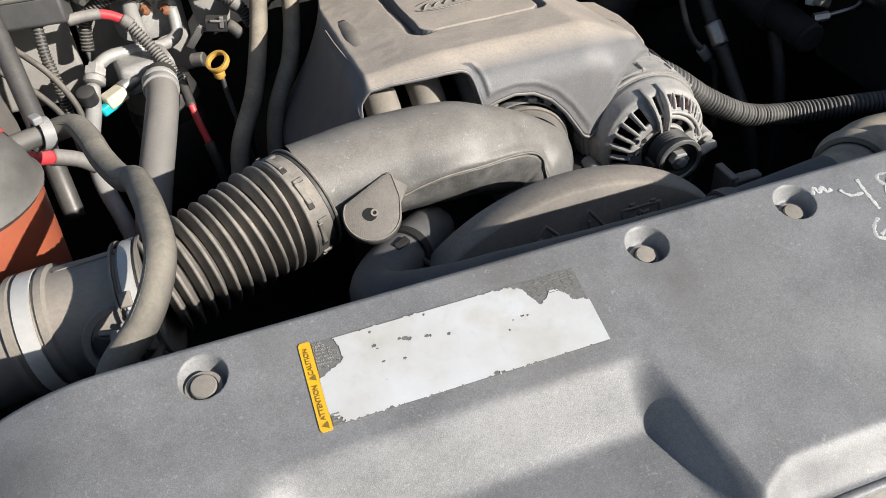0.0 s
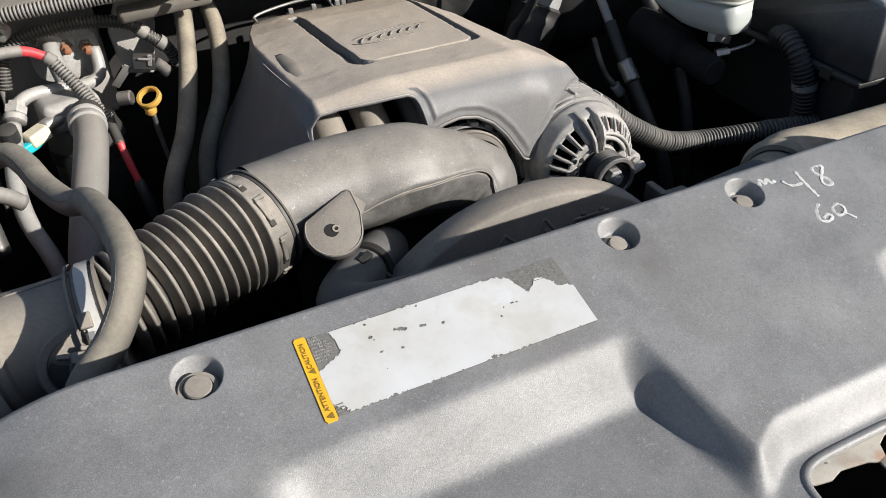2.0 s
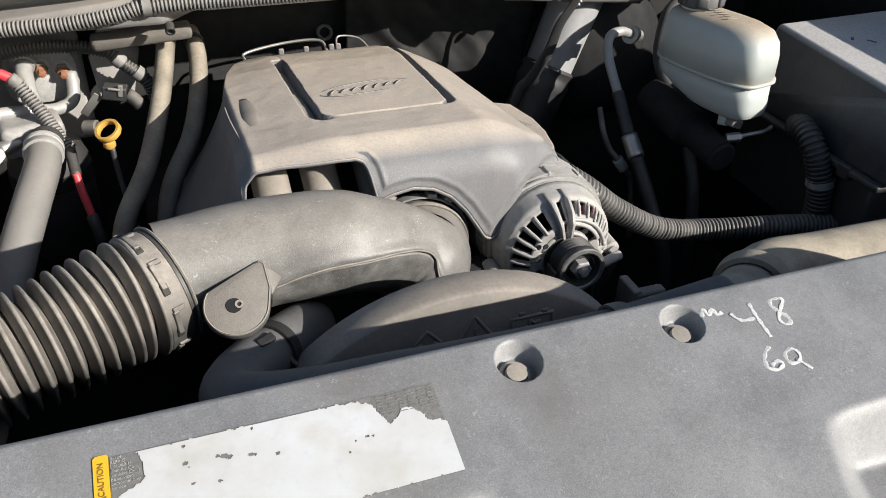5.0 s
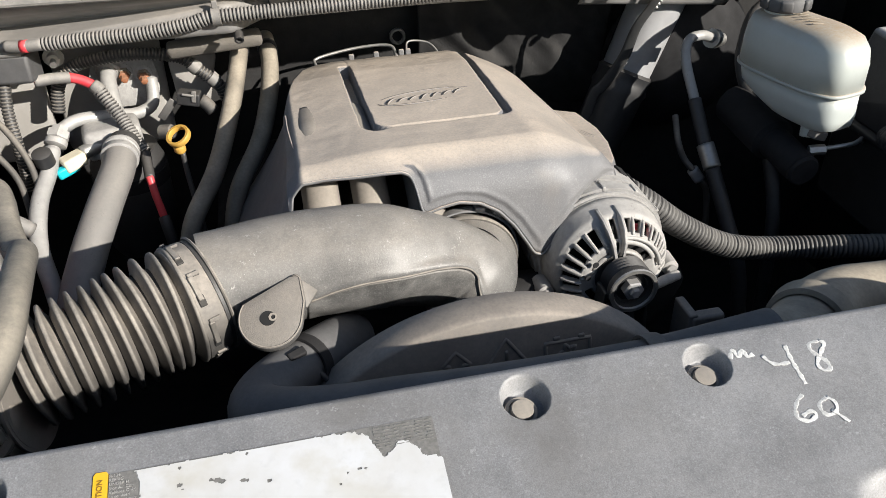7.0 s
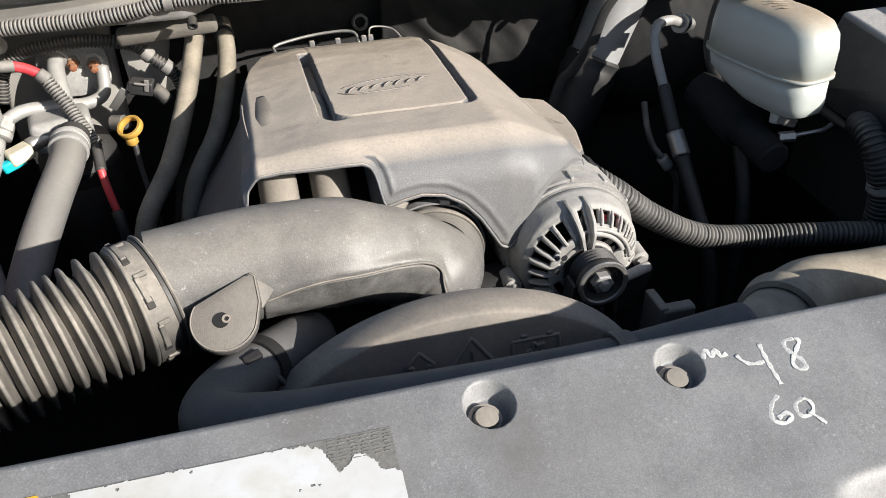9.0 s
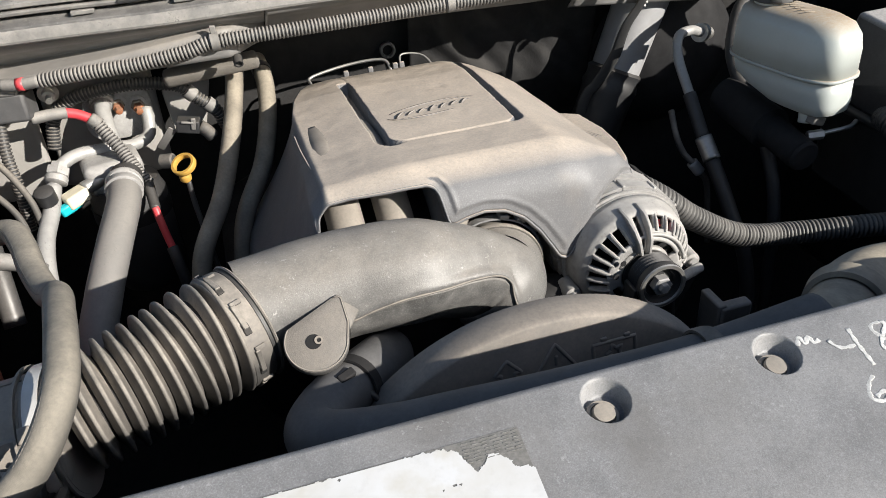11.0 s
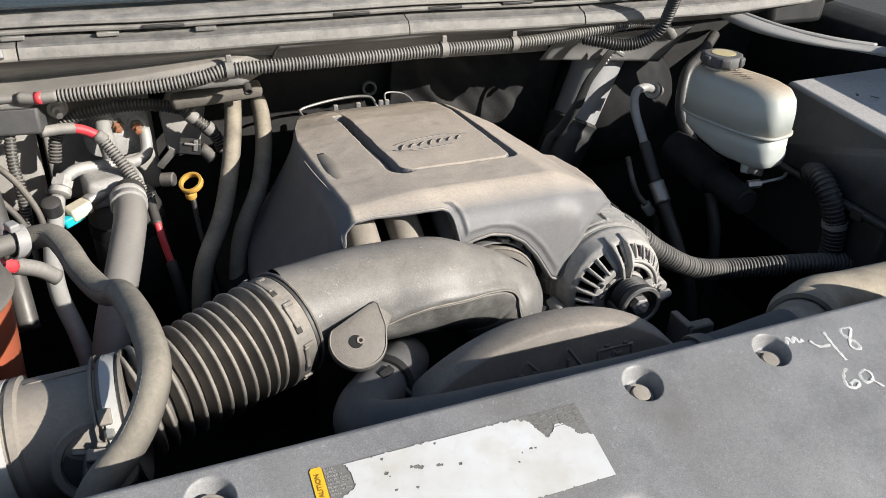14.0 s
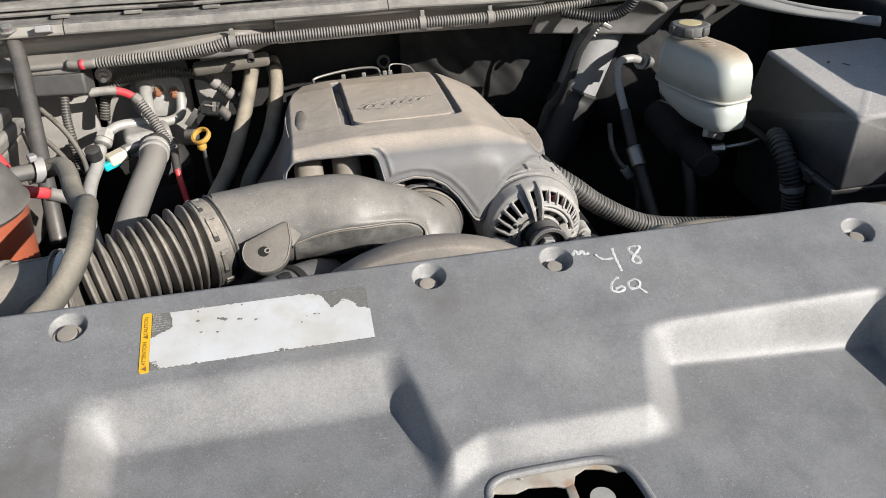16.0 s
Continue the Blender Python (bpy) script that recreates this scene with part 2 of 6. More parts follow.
def spline(points, step=0.004):
    """Catmull-Rom through the points, sampled about every step metres."""
    p = [np.array(q, float) for q in points]
    p = [2 * p[0] - p[1]] + p + [2 * p[-1] - p[-2]]
    out = []
    for i in range(1, len(p) - 2):
        n = max(2, int(np.linalg.norm(p[i + 1] - p[i]) / step))
        for k in range(n):
            t = k / n
            out.append(0.5 * (2 * p[i] + (p[i + 1] - p[i - 1]) * t + (2 * p[i - 1] - 5 * p[i] + 4 * p[i + 1] - p[i + 2]) * t * t
                              + (3 * p[i] - p[i - 1] - 3 * p[i + 1] + p[i + 2]) * t ** 3))
    out.append(p[-2])
    return np.array(out)


def tube(points, radius, seg=16, step=0.004, up=(0, 0, 1), squash=1.0, caps=True, raw=False):
    """A pipe along a smooth path. radius: metres, or a function of arc length (and total) ; squash flattens it along up."""
    c = np.array(points, float) if raw else spline(points, step)
    d = np.gradient(c, axis=0)
    d /= np.linalg.norm(d, axis=1)[:, None]
    arc = np.concatenate([[0], np.cumsum(np.linalg.norm(np.diff(c, axis=0), axis=1))])
    n = np.array(up, float)
    verts, faces = [], []
    ang = np.linspace(0, 2 * np.pi, seg, endpoint=False)
    for i in range(len(c)):
        n = n - d[i] * (n @ d[i])
        ln = np.linalg.norm(n)
        n = n / ln if ln > 1e-6 else np.array([d[i][1], -d[i][0], 0.0])
        b = np.cross(d[i], n)
        r = radius(arc[i], arc[-1]) if callable(radius) else radius
        for a in ang:
            verts.append(c[i] + r * (squash * math.cos(a) * n + math.sin(a) * b))
    for i in range(len(c) - 1):
        for k in range(seg):
            a, b2 = i * seg + k, i * seg + (k + 1) % seg
            faces.append((a, b2, b2 + seg, a + seg))
    if caps:
        faces.append(tuple(range(seg))[::-1])
        faces.append(tuple(range((len(c) - 1) * seg, len(c) * seg)))
    return mesh("tube", verts, faces)


def loom_radius(r, pitch=0.0045, depth=0.12):
    return lambda s, total: r * (1 - depth * float(smooth(0.45, 0.75, 0.5 + 0.5 * math.cos(2 * math.pi * s / pitch))))


def lathe(profile, origin, axis, seg=32, caps=True, sharp=40):
    """Turn a profile of (along, radius) about an axis through origin."""
    axis = Vector(axis).normalized()
    q = axis.to_track_quat("Z", "Y").to_matrix()
    bm = bmesh.new()
    rings = []
    for h, r in profile:
        rings.append([bm.verts.new(Vector(origin) + q @ Vector((r * math.cos(2 * math.pi * k / seg), r * math.sin(2 * math.pi * k / seg), h))) for k in range(seg)])
    for a, b in zip(rings, rings[1:]):
        for k in range(seg):
            bm.faces.new((a[k], a[(k + 1) % seg], b[(k + 1) % seg], b[k]))
    if caps:
        bm.faces.new(rings[0][::-1])
        bm.faces.new(rings[-1])
    return from_bm("turned", bm, sharp=sharp)


def box(center, size, bevel=0.003, rot=None, taper=1.0, segments=2):
    """A rounded block; rot is an Euler in degrees, taper narrows its top."""
    bm = bmesh.new()
    bmesh.ops.create_cube(bm, size=1)
    for v in bm.verts:
        k = taper if v.co.z > 0 else 1
        v.co = Vector((v.co.x * size[0] * k, v.co.y * size[1] * k, v.co.z * size[2]))
    if bevel > 0:
        bmesh.ops.bevel(bm, geom=bm.edges[:], offset=min(bevel, min(size) * 0.45), segments=segments, profile=0.5, affect="EDGES")
        if bevel < 0.3 * min(size):
            bmesh.ops.inset_individual(bm, faces=sorted(bm.faces, key=lambda f: -f.calc_area())[:6], thickness=min(0.3 * bevel, 0.001))
    m = pose(*center, *(rot or (0, 0, 0)))
    bm.transform(m)
    return from_bm("block", bm, sharp=50)


def prism(outline, depth, place, bevel=0.0):
    """Extrude a flat outline of (u, v) by depth along the third axis of the pose place."""
    bm = bmesh.new()
    f = bm.faces.new([bm.verts.new((u, v, 0)) for u, v in outline])
    r = bmesh.ops.extrude_face_region(bm, geom=[f])
    for v in r["geom"]:
        if isinstance(v, bmesh.types.BMVert):
            v.co.z += depth
    if bevel:
        bmesh.ops.bevel(bm, geom=bm.edges[:], offset=bevel, segments=2, profile=0.5, affect="EDGES")
    bm.transform(place)
    return from_bm("prism", bm)


def sheet(grid, thick=0.0):
    """Quads over a rectangular array of points, with a second skin thick below it and closed rims."""
    g = np.array(grid, float)
    h, w = g.shape[:2]
    du, dv = np.gradient(g, axis=1), np.gradient(g, axis=0)
    nrm = np.cross(du, dv)
    nrm /= np.linalg.norm(nrm, axis=2)[..., None] + 1e-12
    verts = g.reshape(-1, 3)
    idx = np.arange(h * w).reshape(h, w)
    a, b, c, d = idx[:-1, :-1].ravel(), idx[:-1, 1:].ravel(), idx[1:, 1:].ravel(), idx[1:, :-1].ravel()
    faces = np.stack([a, b, c, d], 1).tolist()
    if thick:
        verts = np.concatenate([verts, (g - nrm * thick).reshape(-1, 3)])
        o = h * w
        faces += (np.stack([d, c, b, a], 1) + o).tolist()
        rim = list(idx[0]) + list(idx[1:, -1]) + list(idx[-1, -2::-1]) + list(idx[-2:0:-1, 0])
        for i, v in enumerate(rim):
            k = rim[(i + 1) % len(rim)]
            faces.append((k, v, v + o, k + o))
    return mesh("sheet", verts, [tuple(int(i) for i in f) for f in faces])


def hull_block(points, bevel=0.001):
    bm = bmesh.new()
    for p in points:
        bm.verts.new(p)
    bmesh.ops.convex_hull(bm, input=bm.verts[:])
    bmesh.ops.bevel(bm, geom=bm.edges[:], offset=bevel, segments=2, profile=0.5, affect="EDGES")
    return from_bm("block", bm)


def smooth(a, b, x):
    t = np.clip((np.asarray(x, float) - a) / (b - a), 0, 1)
    return t * t * (3 - 2 * t)


def text_mesh(body, size, place, depth=0.0002):
    cu = bpy.data.curves.new("lettering", "FONT")
    cu.body, cu.size, cu.extrude, cu.align_x, cu.align_y = body, size, depth, "CENTER", "CENTER"
    ob = bpy.data.objects.new("lettering", cu)
    scene.collection.objects.link(ob)
    me = bpy.data.meshes.new_from_object(ob.evaluated_get(bpy.context.evaluated_depsgraph_get()))
    bpy.data.objects.remove(ob)
    bpy.data.curves.remove(cu)
    me.transform(place)
    me.materials.clear()
    return me


# ---- the setting: ground, truck body round the bay ----
solo("ground", sheet([[(x, y, 0.0) for x in np.linspace(-400, 400, 9)] for y in np.linspace(400, -400, 9)]), M_GROUND,
     "grey asphalt yard under the truck", "ground", kind="structure")


def setting(name, me, mat, label):
    return solo(name, me, mat, label, "truck body", kind="structure")


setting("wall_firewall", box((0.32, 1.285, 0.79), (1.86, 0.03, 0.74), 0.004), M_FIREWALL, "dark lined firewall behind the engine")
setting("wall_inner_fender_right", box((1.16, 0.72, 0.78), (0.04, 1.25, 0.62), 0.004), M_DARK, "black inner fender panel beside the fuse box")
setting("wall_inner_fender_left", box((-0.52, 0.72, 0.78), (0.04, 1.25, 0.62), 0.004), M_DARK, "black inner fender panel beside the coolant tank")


def fender_right_mesh(y0, y1):
    g = []
    for y in np.linspace(y0, y1, 40):
        # Hump added to the fender top only to cast shade on the fuse box lid.
        top = 1.12 + 0.085 * float(smooth(0.86, 0.76, y) * smooth(0.44, 0.54, y))
        prof = [(1.135, 0.70), (1.135, top - 0.02), (1.138, top - 0.006), (1.150, top), (1.20, top + 0.006), (1.28, top - 0.006), (1.36, top - 0.06), (1.40, top - 0.16), (1.42, 0.60)]
        g.append([(x, y, z) for x, z in prof])
    return sheet(g, 0.004)


setting("fender_right", fender_right_mesh(-0.28, 0.90), M_BODY, "grey painted front fender top")
# The same fender sheet carried on to the rear in near black.
setting("wall_fender_rear", fender_right_mesh(0.901, 1.5), M_DARK, "black rear stretch of the fender sheet behind the fuse box")
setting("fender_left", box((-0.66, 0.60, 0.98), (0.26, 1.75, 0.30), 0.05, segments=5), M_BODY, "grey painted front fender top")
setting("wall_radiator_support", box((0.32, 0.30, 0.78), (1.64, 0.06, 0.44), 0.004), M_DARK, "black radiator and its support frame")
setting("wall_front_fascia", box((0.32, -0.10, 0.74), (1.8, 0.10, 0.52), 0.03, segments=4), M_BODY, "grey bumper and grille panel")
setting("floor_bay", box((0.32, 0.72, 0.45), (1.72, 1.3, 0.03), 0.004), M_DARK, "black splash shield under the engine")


# ---- cowl and windscreen ----
def hull_sheet(top, bottom):
    """A gently dished panel between a top and a bottom edge."""
    rows = []
    for t in np.linspace(0, 1, 14):
        a = np.array(top[0]) * (1 - t) + np.array(bottom[0]) * t
        b = np.array(top[1]) * (1 - t) + np.array(bottom[1]) * t
        rows.append([a * (1 - s) + b * s + np.array([0, 0.012 * math.sin(math.pi * s) * math.sin(math.pi * t), 0]) for s in np.linspace(0, 1, 24)])
    return sheet(rows, 0.002)


def cowl_shift(x):
    return 0.014 * float(smooth(0.02, -0.22, x)) + 0.05 * float(smooth(0.80, 1.25, x)), -0.005 * float(smooth(0.30, 0.55, x))


def strip_sheet(prof, x0, x1, n=160, thick=0.003, rounded=True):
    """A moulding of one profile (y, z) run along the cowl's bow."""
    p = spline([(0, y, z) for y, z in prof], 0.003) if rounded else [(0, y, z) for y, z in prof]
    xs = np.linspace(x0, x1, n)
    me = sheet([[(x, q[1] + cowl_shift(x)[0], q[2] + cowl_shift(x)[1] + 0.00025 * math.sin(x * 31 + q[1] * 90)) for x in xs] for q in p[::-1]], thick)
    if not rounded:
        me.set_sharp_from_angle(angle=radians(25))
    return me


def edged(prof, r=0.0008):
    """Corners of a profile cut by small chamfers."""
    out = [prof[0]]
    for a, b, c in zip(prof, prof[1:], prof[2:]):
        a, b, c = np.array(a), np.array(b), np.array(c)
        out += [tuple(b + (a - b) * min(0.45, r / np.linalg.norm(a - b))), tuple(b + (c - b) * min(0.45, r / np.linalg.norm(c - b)))]
    return out + [prof[-1]]


cowl = thing("cowl_panel", (0.32, 1.10, 1.10), "dusty grey plastic cowl edge below the windscreen", "cowl panel", kind="structure")
part("upper_lip", strip_sheet(edged([(1.13, 1.2165), (1.042, 1.2110), (1.0355, 1.2085), (1.0345, 1.2035), (1.044, 1.2022), (1.060, 1.2020)]), -0.62, 1.25, rounded=False), M_COWL, cowl, "grey rubber windscreen edge lip")
part("lower_lip", strip_sheet(edged([(1.060, 1.2005), (1.0385, 1.1998), (1.0360, 1.1985), (1.0365, 1.1945), (1.046, 1.1932), (1.060, 1.1930)]), -0.62, 1.25, rounded=False), M_COWL, cowl, "thin grey rubber edge strip")
for x0, x1 in ((-0.62, -0.188), (-0.186, 0.297), (0.2985, 0.575), (0.5775, 1.10)):
    part("seal_top", strip_sheet(edged([(1.058, 1.1900), (1.0445, 1.1893), (1.0420, 1.1868), (1.0290, 1.1838), (1.0275, 1.1800)]), x0, x1, 80, rounded=False), M_SEAL, cowl, "grimy dark top of the hood seal")
    part("seal_strip", strip_sheet(edged([(1.040, 1.1830), (1.0272, 1.1815), (1.0245, 1.1785), (1.0215, 1.1690), (1.0235, 1.1660), (1.050, 1.1672)], 0.0014), x0, x1, 80, rounded=False), M_CASE if x0 < -0.5 else M_COWL, cowl, "painted cowl flange" if x0 < -0.5 else "dusty hood seal strip")


def cowl_face(x0, x1, ledge):
    """Pressed cowl face tucked back below the seal; one stretch ends in a forward ledge."""
    rows = []
    for x in np.linspace(x0, x1, 120):
        dy, dz = cowl_shift(x)
        if ledge:
            zt = float(np.interp(x, [-0.2, -0.11, 0.06, 0.118], [1.122, 1.131, 1.150, 1.140]))
            back = 1.028 + 1.8 * (1.1665 - zt)
            f = 0.05 * float(smooth(0.062, 0.118, x))
            prof = [(1.028, 1.1665), (0.5 * (1.028 + back), 0.5 * (1.1665 + zt)), (back, zt), (back - 0.002, zt - 0.0012), (1.047 + f, zt - 0.0020), (1.0430 + f, zt - 0.004), (1.041 + f, min(1.116, zt - 0.006)), (1.043 + f, min(1.111, zt - 0.008)), (1.060 + f, 1.108), (1.10 + f, 1.110)]
        else:
            prof = [(1.028, 1.1665), (1.055, 1.150), (1.085, 1.132), (1.093, 1.126), (1.096, 1.118), (1.098, 1.108), (1.11, 1.106)]
        rows.append([(x, y + dy, z + dz) for y, z in prof[::-1]])
    return sheet(np.array(rows).transpose(1, 0, 2), 0.003)


part("front_wall", cowl_face(-0.62, 0.118, True), M_BODY, cowl, "dark grey metal cowl face")
part("front_wall", cowl_face(0.119, 0.56, False), M_BODY, cowl, "dark grey metal cowl face")
part("front_wall", strip_sheet([(1.028, 1.1655), (1.050, 1.155), (1.072, 1.145), (1.10, 1.140)], 0.56, 1.15, 60), M_BODY, cowl, "dark grey metal cowl face")
for x in (-0.085, 0.03, -0.19):
    dy, dz = cowl_shift(x)
    part("seal_clip", box((x, 1.040 + dy, 1.1905 + dz), (0.026, 0.012, 0.005), 0.001), M_COWL, cowl)
for x in (0.355, 0.468, 0.66, 0.22, -0.02):
    part("seal_notch", box((x, 1.0375 + cowl_shift(x)[0], 1.1972), (0.05, 0.006, 0.004), 0.001), M_BLACK, cowl)
setting("wall_brake_panel", hull_sheet([(0.56, 1.075, 1.128), (0.83, 1.085, 1.130)], [(0.555, 1.112, 1.085), (0.80, 1.125, 1.058)]), M_BODY, "grey dusty bulkhead panel beside the brake booster")


def streak_folds():
    """Folded sheet added on the firewall; its creases break the sun into streaks."""
    rows = []
    for z in np.linspace(0.86, 1.12, 70):
        row = []
        for x in np.linspace(0.34, 0.66, 80):
            k = noise.noise((x * 16, z * 9, 2.0)) + 0.5 * noise.noise((x * 30 + z * 25, z * 12, 5.0))
            row.append((x, 1.225 - 0.020 * k + 0.22 * (1.04 - z), z))
        rows.append(row)
    return sheet(rows, 0.003)


setting("wall_streak_folds", streak_folds(), M_FIREWALL, "black creased sheet added on the firewall to streak the sunlight")
windscreen = thing("windscreen", (0.32, 1.24, 1.24), "dark tinted windscreen glass above the cowl", "windscreen", kind="structure")
part("pane", box((0.32, 1.44, 1.425), (1.7, 0.86, 0.006), 0.002, (28, 0, 0)), M_GLASS, windscreen)
setting("cabin_wall", box((0.32, 1.80, 1.05), (1.8, 0.9, 0.5), 0.02), M_DARK, "dark cabin behind the windscreen")


# ---- radiator cover ----
SLOPE = 0.29
PINS = [(-0.0665, 0.3530), (0.2355, 0.3550), (0.3525, 0.3545), (0.647, 0.3400)]


def plane_z(y):
    return 1.0965 + SLOPE * (y - 0.353)


def cover_z(x, y):
    x, y = np.asarray(x, float), np.asarray(y, float)
    flat = plane_z(y) - 3.0 * np.clip(-0.12 - x, 0, 1) ** 2 - 4.5 * np.clip(x - 0.66, 0, 0.16) ** 2
    low = 1.040 + 0.12 * (y - 0.255) - 0.07 * np.clip(x - 0.40, 0, 0.25)
    skew = np.clip(0.27 - y, 0, 0.09)
    left = smooth(-0.058, -0.024, x) * smooth(0.202, 0.180, x - 0.25 * skew) * smooth(0.287, 0.250, y)
    right = smooth(0.398, 0.432, x + 0.33 * skew) * smooth(0.632, 0.618, x) * smooth(0.275, 0.252, y)
    front = smooth(0.203, 0.180, y + 0.02 * smooth(0.25, 0.20, x)) * smooth(-0.055, -0.028, x) * smooth(0.632, 0.618, x)
    side = smooth(-0.125, -0.15, x) * smooth(0.27, 0.24, y)
    w = 1 - (1 - left) * (1 - right) * (1 - front) * (1 - side)
    z = flat + (np.minimum(low, flat) - flat) * w
    for px, py in PINS:
        r = np.hypot(x - px, (y - py) * 1.04)
        z = z - 0.0120 * smooth(0.0153, 0.0117, r)
    return z


def radiator_cover_panel():
    xs = np.unique(np.concatenate([np.arange(-0.42, 1.0601, 0.0024)] + [np.arange(px - 0.020, px + 0.020, 0.0008) for px, py in PINS]).round(5))
    ys = np.unique(np.concatenate([np.arange(-0.04, 0.3700, 0.0024), np.arange(0.328, 0.3721, 0.0009), [0.372]]).round(5))
    def hole(x, y):
        dx, dy = abs(x - 0.293 - 0.12 * (0.178 - y)) / 0.0565, abs(y - 0.130) / 0.0475
        return dx ** (2 / 0.42) + dy ** (2 / 0.42) < 1.0

    rows = []
    for y in ys:
        z = cover_z(xs, np.full_like(xs, y))
        rows.append(np.stack([xs, np.full_like(xs, y), z], 1))
    base = cover_z(xs, np.full_like(xs, 0.372))
    for a in np.linspace(0.25, 1.0, 7):
        t = a * math.pi / 2
        rows.append(np.stack([xs, np.full_like(xs, 0.372 + 0.007 * math.sin(t)), base - 0.007 * (1 - math.cos(t))], 1))
    rows.append(np.stack([xs, np.full_like(xs, 0.380), base - 0.035], 1))
    g = np.array(rows)
    h, w = g.shape[:2]
    idx = np.arange(h * w).reshape(h, w)
    faces = []
    for j in range(h - 1):
        for i in range(w - 1):
            x, y = xs[i] + 0.001, g[j, i, 1] + 0.001
            if j < len(ys) - 1 and hole(x, y):
                continue
            faces.append((int(idx[j, i]), int(idx[j, i + 1]), int(idx[j + 1, i + 1]), int(idx[j + 1, i])))
    return mesh("panel", g.reshape(-1, 3), faces)


shield = thing("radiator_cover", (0.32, 0.20, 1.0), "dusty grey textured plastic radiator cover with moulded recesses", "radiator cover")
panel = part("panel", radiator_cover_panel(), M_SHIELD, shield)
mod = panel.modifiers.new("thickness", "SOLIDIFY")
mod.thickness, mod.offset = 0.0032, -1
LATCH = Matrix.Translation((0, 0, 1.040 - 0.12 * 0.255 - 0.0075)) @ Matrix(((1, 0, 0, 0), (0, 1, 0, 0), (0, 0.12, 1, 0), (0, 0, 0, 1)))
M_LATCH = material("worn_latch_steel", (0.36, 0.34, 0.31), 0.5, 0.3, color2=(0.26, 0.235, 0.20), scale=60, amount=0.9, dust=0.5, dust_color=(0.46, 0.42, 0.36), stain=(0.7, (0.30, 0.16, 0.09), 60.0), bump=0.3)
latch = part("latch_plate", prism([(0.228, 0.190), (0.360, 0.196), (0.360, 0.168), (0.340, 0.166), (0.330, 0.1715), (0.318, 0.1740), (0.309, 0.1700), (0.3055, 0.1625), (0.2985, 0.1610), (0.292, 0.1640), (0.272, 0.1668), (0.262, 0.1640), (0.252, 0.1655), (0.246, 0.1672), (0.2425, 0.1610), (0.228, 0.160)], 0.002, LATCH, 0.0006), M_LATCH, shield, "worn bare metal hood latch plate")
part("web", prism([(0.2985, 0.1615), (0.3055, 0.1635), (0.3060, 0.10), (0.2980, 0.10)], 0.002, LATCH, 0.0006), M_LATCH, latch)
part("tongue", prism([(0.0095 * math.cos(a) + 0.3235, 0.0095 * math.sin(a) + 0.1500) for a in np.linspace(0, 2 * math.pi, 24, endpoint=False)], 0.002, LATCH @ Matrix.Translation((0, 0, -0.004))), M_PIPE, latch)
part("rust_line", tube([(x, 0.1795 + 0.018 * (x - 0.25), 1.040 + 0.12 * (0.1795 - 0.255) - 0.0048) for x in np.linspace(0.240, 0.335, 12)], 0.0009, 6, 0.004, squash=0.5), material("rust", (0.22, 0.10, 0.05), 0.9, scale=300, amount=1.0), latch)
part("rivet", lathe([(0, 0.0022), (0.0012, 0.0018), (0.0014, 0.0006)], (0.268, 0.1755, 1.040 + 0.12 * (0.1755 - 0.255) - 0.0052), (0, -0.12, 1), 14), M_STEEL, latch)
rim = []
for a in np.linspace(0, 2 * math.pi, 121):
    dx = 0.0565 * math.copysign(abs(math.cos(a)) ** 0.42, math.cos(a))
    y = 0.130 + 0.0475 * math.copysign(abs(math.sin(a)) ** 0.42, math.sin(a))
    x = 0.293 + 0.12 * (0.178 - y) + dx
    rim.append((x, y, float(cover_z(x, y)) - 0.0020))
part("opening_rim", tube(rim, 0.0035, 12, raw=True, caps=False), M_SHIELD, shield, "rounded edge of the latch opening")
TILT_UP = math.degrees(math.atan(SLOPE))


def on_cover(x, y, lift=0.0, turn=0.0):
    return pose(x, y, plane_z(y) + lift, TILT_UP) @ pose(0, 0, 0, 0, 0, turn)


def push_pin(x, y, wide):
    x, y = (x - 0.0008, y - 0.0012) if wide else (x - 0.0026, y - 0.0012)
    z = plane_z(y) - 0.0122
    axis = Vector((0, -SLOPE, 1))
    pin = thing("push_pin", (x, y, z), "wide flat grey push pin filling its recess" if wide else "grey plastic push pin set in a recess of the radiator cover", "push pin", "radiator cover push pins")
    k, lift = (1.28, 0.0055) if wide else (1.08, 0.0032)
    part("flange", lathe([(0, 0.0098), (0.0012 + lift, 0.0092 * k), (0.0018 + lift, 0.0088 * k), (0.0018 + lift, 0.0072 * k), (0.0006 + lift, 0.0070 * k)], (x - 0.0006, y - 0.001, z), axis, 32), M_PIN, pin)
    part("head", lathe([(0, 0.0064), (0.0036 + lift, 0.0064 * k), (0.0046 + lift, 0.0058 * k), (0.0049 + lift, 0.0035), (0.005 + lift, 0.0006)], (x - 0.0002, y - 0.001, z), axis, 32), M_PIN, pin)


for px, py in PINS:
    push_pin(px, py, px < 0)

# warning label with its torn white field
label = thing("caution_label", (0.086, 0.325, plane_z(0.325)), "torn bleached white sticker with yellow caution strip on radiator cover", "label")
LX0, LX1, LY0, LY1 = 0.0, 0.1795, 0.298, 0.3535


